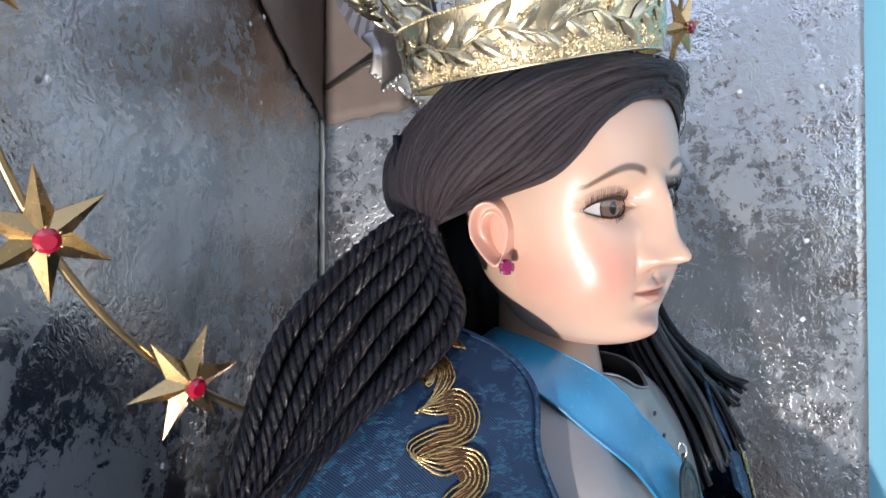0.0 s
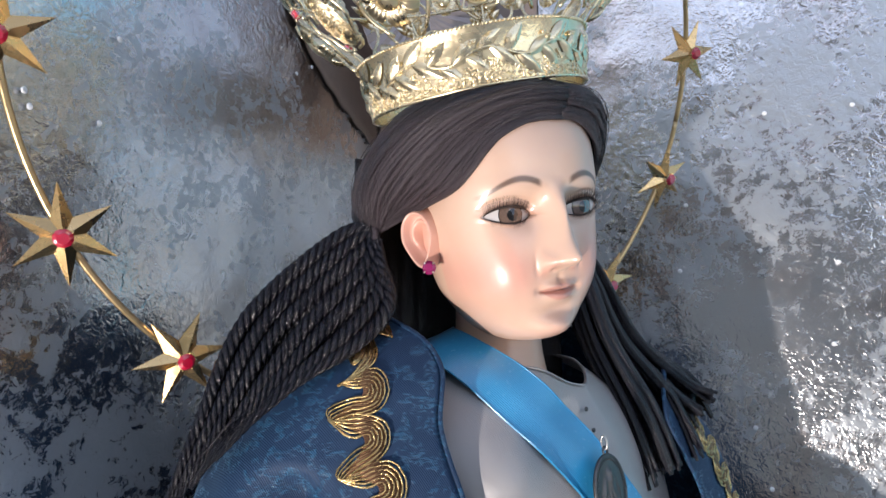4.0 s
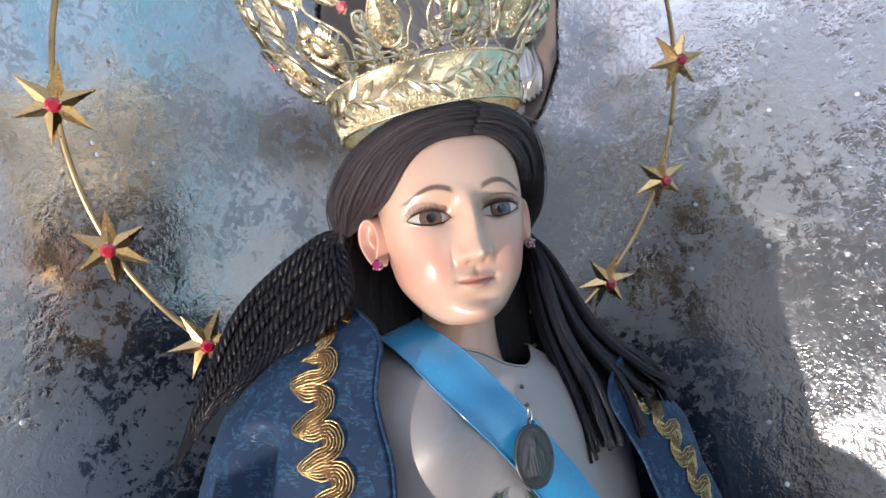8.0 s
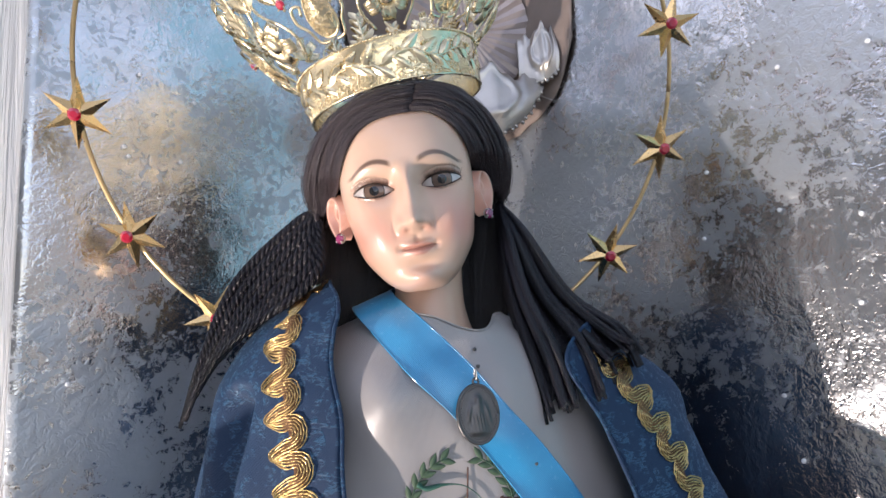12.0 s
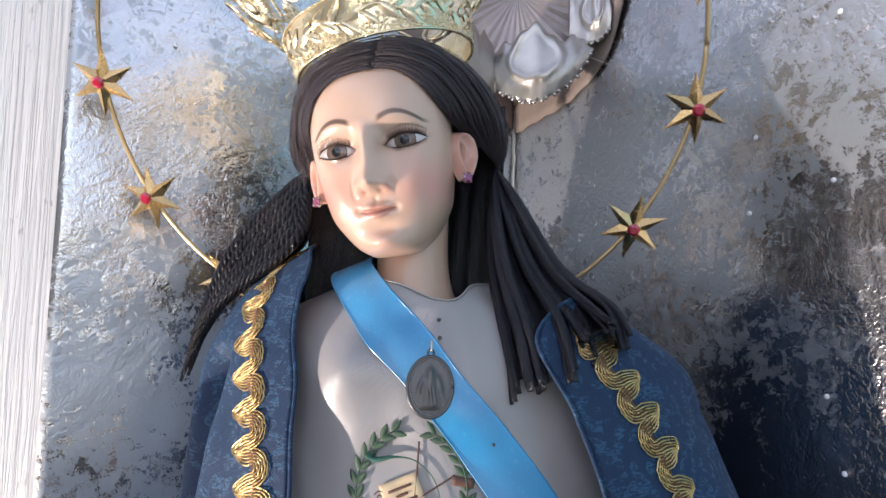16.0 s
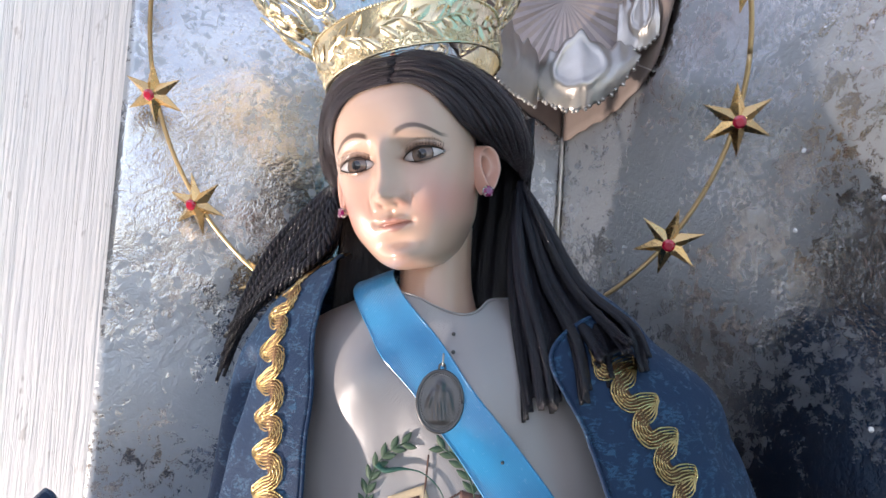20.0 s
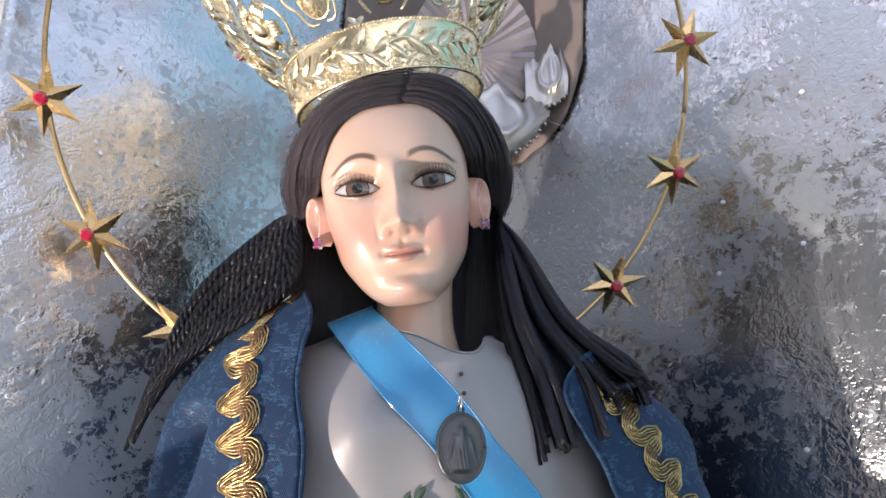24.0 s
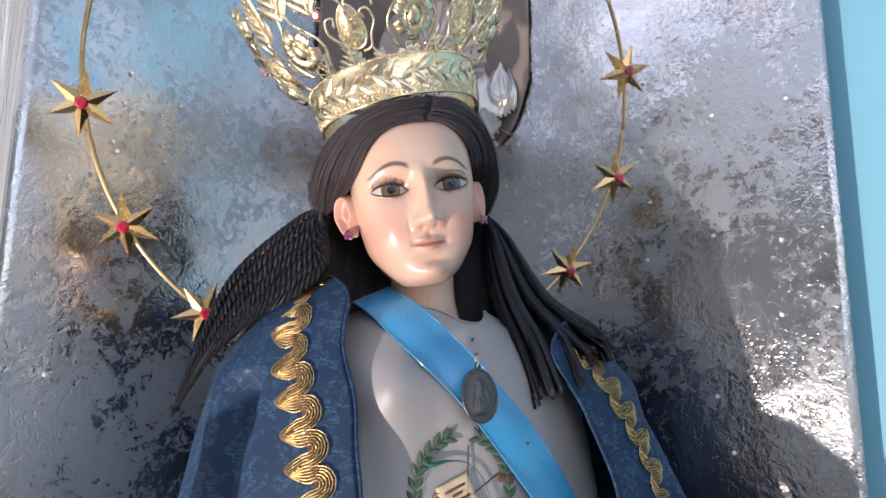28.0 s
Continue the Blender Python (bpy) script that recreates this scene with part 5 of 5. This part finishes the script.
# ---- embroidered emblem on the blouse ----
def emblem():
    cx, cz = 0.034, 1.282
    t = thing("emblem", chest(cx, cz - 0.03), "embroidered emblem with olive wreath, scroll and green plume", "embroidery")

    def on(x, z, lift=0.0022):
        return chest(cx + 1.12 * x, cz + 1.12 * z, lift)

    def stitched(name, mat, f, nu=16, nv=4):
        return part(name, Shape().add(*slab(f, nu, nv, lambda u, v: (0, 0.0008, 0))).mesh(name, mat), t)

    # wreath: two curved branches with leaf pairs
    for side in (-1, 1):
        def stem(q, side=side):
            a = radians(-95 + 165 * q)
            return side * 0.036 * math.cos(a), 0.040 * math.sin(a)
        line = [on(*stem(k / 30), 0.0027) for k in range(31)]
        branch = part("branch", Shape().add(*tube(line, 0.0006, 5)).mesh("branch", LEAF_THREAD), t)
        for k in range(13):
            q = 0.06 + 0.92 * k / 12
            x, z = stem(q)
            x2, z2 = stem(q + 0.02)
            d = math.atan2(z2 - z, x2 - x)
            for s in (-1, 1):
                a = d + s * 0.55
                def g(u, v, a=a, x=x, z=z):
                    along, across = u * 0.0105, (v - 0.5) * 0.0042 * math.sin(math.pi * min(1, 0.06 + 0.94 * u))
                    return on(x + along * math.cos(a) - across * math.sin(a), z + along * math.sin(a) + across * math.cos(a), 0.0029)
                part("leaf", Shape().add(*slab(g, 7, 3, lambda u, v: (0, 0.0007, 0))).mesh("leaf", LEAF_THREAD), branch)
    # green plume: a rounded head, then a long tapering curve
    pts = [(-0.030, 0.022), (-0.024, 0.019), (-0.012, 0.0215), (0.002, 0.020), (0.014, 0.010), (0.020, -0.006), (0.021, -0.022)]
    path = spline([on(x, z, 0.0032) for x, z in pts], 50)
    part("plume", Shape().add(*tube(path, lambda k: 0.0012 + 0.0022 * bell(k, 0.02, 0.06) + 0.0026 * bell(k, 0.2, 0.14) - 0.0008 * k, 8, flat=0.5)).mesh("plume", GREEN_THREAD), t)
    # scroll with illegible lines
    ca, sa = math.cos(radians(24)), math.sin(radians(24))
    def tilted(x, z):
        return x * ca - z * sa - 0.004, x * sa + z * ca - 0.004
    stitched("scroll", CREAM_THREAD, lambda u, v: on(*tilted(-0.013 + 0.026 * u, -0.013 + 0.026 * v), 0.0026 + 0.0004 * math.sin(u * 9)), 12, 10)
    for k, w in enumerate((0.8, 0.4, 0.9, 0.5)):
        z = 0.007 - 0.0042 * k
        stitched("text_bar", BROWN_THREAD, lambda u, v, z=z, w=w: on(*tilted((u - 0.5) * 0.020 * w, z + (v - 0.5) * 0.0016), 0.0036), 8, 2)
    for sx, sz in ((-0.014, 0.006), (0.004, -0.015)):
        curl = [on(*tilted(sx + (0.0008 + 0.0004 * a) * math.cos(a), sz + (0.0008 + 0.0004 * a) * math.sin(a)), 0.0024) for a in [0.35 * k for k in range(26)]]
        part("curl", Shape().add(*tube(curl, 0.0005, 5)).mesh("curl", BROWN_THREAD), t)
    # crossed rods behind the scroll
    for a, b in (((-0.026, -0.024), (0.028, 0.012)), ((0.004, 0.032), (0.002, -0.03))):
        part("rod", Shape().add(*tube([on(a[0] + (b[0] - a[0]) * k / 12, a[1] + (b[1] - a[1]) * k / 12, 0.0024) for k in range(13)], 0.0007, 5)).mesh("rod", BROWN_THREAD), t)
    stitched("hilt", BROWN_THREAD, lambda u, v: on(0.026 + 0.014 * u, 0.006 + 0.006 * v - 0.002 * u, 0.0030), 6, 3)


emblem()


# ---- silver shell in the corner on its brown backing ----
def corner_ornament():
    o = thing("shell_ornament", (0.0786, 0.418, 1.656), "silver embossed shell ornament with beaded edge on brown backing", "ornament")
    # brown boards with a scalloped lower edge, one on each panel, that meet in the corner
    for end, low in ((RIGHT_END, [(0, 1.656), (0.074, 1.669), (0.105, 1.674), (0.140, 1.686), (0.180, 1.711), (0.200, 1.742), (0.216, 1.790)]),
                     (LEFT_END, [(0, 1.656), (0.020, 1.672), (0.070, 1.694), (0.120, 1.719), (0.165, 1.749), (0.195, 1.782), (0.210, 1.820)])):
        along = (end - CORNER).normalized()
        out = Vector((-along.y, along.x, 0))
        if out.y > 0:
            out = -out

        def board(u, v, along=along, out=out, low=low):
            d = 0.0075 + (low[-1][0] - 0.0075) * u
            lo = hermite(d, low, 1) + 0.0012 * math.sin(d * 190)
            p = CORNER + along * d + out * (0.0060 + 0.0008 * noise.noise(Vector((d * 22, v * 9, end.x * 9))))
            return (p.x, p.y, lo + (1.99 - lo) * v)
        part("backing", Shape().add(*slab(board, 46, 24, -out * 0.0025)).mesh("backing", BROWN_WOOD), o, "brown board with a scalloped edge")
    arm = [(0.092, 0.288, 1.715), (0.084, 0.350, 1.712), (0.0786, 0.4185, 1.70)]
    part("bracket", Shape().add(*tube(arm, 0.0030, 8)).mesh("bracket", SILVER), o, "thin metal bracket")
    hub = Vector((0.082, 0.318, 1.818))
    front = Vector((0.12, -0.99, -0.10)).normalized()
    across = Vector((0.99, 0.12, 0))
    rise = across.cross(front) * -1
    if rise.z < 0:
        rise = -rise

    def fan(u, v):
        """Pleats that radiate from a hub above the plates."""
        a, r = 2 * math.pi * u, 0.001 + 0.095 * v
        fold = 0.0022 * v * (abs(2 * ((u * 34) % 1) - 1) + 0.35 * math.sin(u * 61))
        return hub + across * (r * math.cos(a) * 0.88) + rise * (r * math.sin(a)) + front * (0.010 * v * v + fold)
    part("fan", Shape().add(*slab(fan, 341, 8, -front * 0.0012)).mesh("fan", PLEAT, False), o, "pleated mauve foil rosette")


    def cloud(path, low, high, beads, ruffle, bulge):
        """An upright embossed plate with a scalloped, beaded lower edge; low and high give heights along it."""
        line = spline(path, 61)

        def f(u, v):
            p = line[int(round(u * 60))]
            lo, hi = hermite(u, low, 1), hermite(u, high, 1)
            lo -= 0.0026 * abs(math.sin(u * math.pi * beads * 0.5)) * (1 - v)
            out = bulge * math.sin(math.pi * v) + 0.010 * (0.5 - v) + ruffle * noise.noise(Vector((u * 3.2, v * 2.4, path[0][0] * 50)))
            out += 0.0045 * bell(math.hypot((u - 0.45) * 1.5, v - 0.62), 0.34, 0.05)
            hi += 0.005 * math.sin(u * 17) + 0.003 * math.sin(u * 41 + 1)
            return (p.x + front.x * out, p.y + front.y * out, lo + (hi - lo) * v)
        plate = part("cloud_plate", Shape().add(*slab(f, 61, 22, (0, 0.0015, 0))).mesh("cloud_plate", SILVER), o)
        for k in range(beads):
            p = Vector(f((k + 0.5) / beads, 0.0)) + front * 0.001
            part("bead", mesh_of("bead", *ball(p, 0.0026, 6, 9), [SILVER]), plate)

    cloud([(0.022, 0.165, 0), (0.034, 0.215, 0), (0.058, 0.286, 0)], [(0, 1.676), (0.5, 1.670), (1, 1.668)], [(0, 1.735), (0.5, 1.745), (1, 1.735)], 12, 0.003, 0.005)
    cloud([(0.050, 0.296, 0), (0.080, 0.276, 0), (0.112, 0.270, 0), (0.148, 0.278, 0), (0.177, 0.290, 0)], [(0, 1.686), (0.35, 1.6610), (0.55, 1.663), (0.8, 1.690), (1, 1.728)], [(0, 1.722), (0.4, 1.752), (0.75, 1.742), (1, 1.742)], 20, 0.006, 0.009)
    cloud([(0.148, 0.305, 0), (0.170, 0.290, 0), (0.186, 0.280, 0), (0.196, 0.276, 0)], [(0, 1.742), (0.5, 1.738), (1, 1.752)], [(0, 1.800), (0.5, 1.815), (1, 1.800)], 8, 0.004, 0.006)
    part("pin", Shape().add(*tube([(0.172, 0.290, 1.722), (0.186, 0.279, 1.712), (0.199, 0.268, 1.702)], lambda k: 0.0012 * (1.1 - k), 6)).mesh("pin", SILVER), o)


corner_ornament()


# ---- glass beads stuck to the foil ----
def wall_beads():
    rnd = random.Random(21)
    bead = mesh_of("bead", *gem_cut(0.0025, 8), [CRYSTAL], False)
    spots = [(1, (0.319, 0.131), 1.583), (1, (0.316, 0.134), 1.741), (1, (0.412, 0.022), 1.521), (1, (0.371, 0.070), 1.291), (1, (0.370, 0.071), 1.678), (0, (-0.256, 0.182), 1.602), (0, (-0.290, 0.152), 1.690), (0, (-0.246, 0.191), 1.671), (0, (-0.30, 0.144), 1.610), (0, (-0.332, 0.116), 1.371)]
    for k in range(16):
        side = k % 2
        q = rnd.uniform(0.15, 0.93)
        p = CORNER.lerp(RIGHT_END if side else LEFT_END, q)
        spots.append((side, (p.x, p.y), rnd.uniform(1.2, 1.85)))
    for side, (x, y), z in spots:
        a = RIGHT_END if side else LEFT_END
        along = (a - CORNER).normalized()
        p = CORNER + along * ((Vector((x, y, 0)) - CORNER).dot(along))
        out = Vector((-along.y, along.x, 0))
        if out.y > 0:
            out = -out
        ob = new("glass_bead", bead)
        ob.matrix_world = Matrix.Translation((p.x + out.x * 0.003, p.y + out.y * 0.003, z)) @ out.to_track_quat("Z", "Y").to_matrix().to_4x4()
        tagged(ob, "small clear faceted glass bead stuck on the foil", "bead", "beads on the backdrop")


wall_beads()
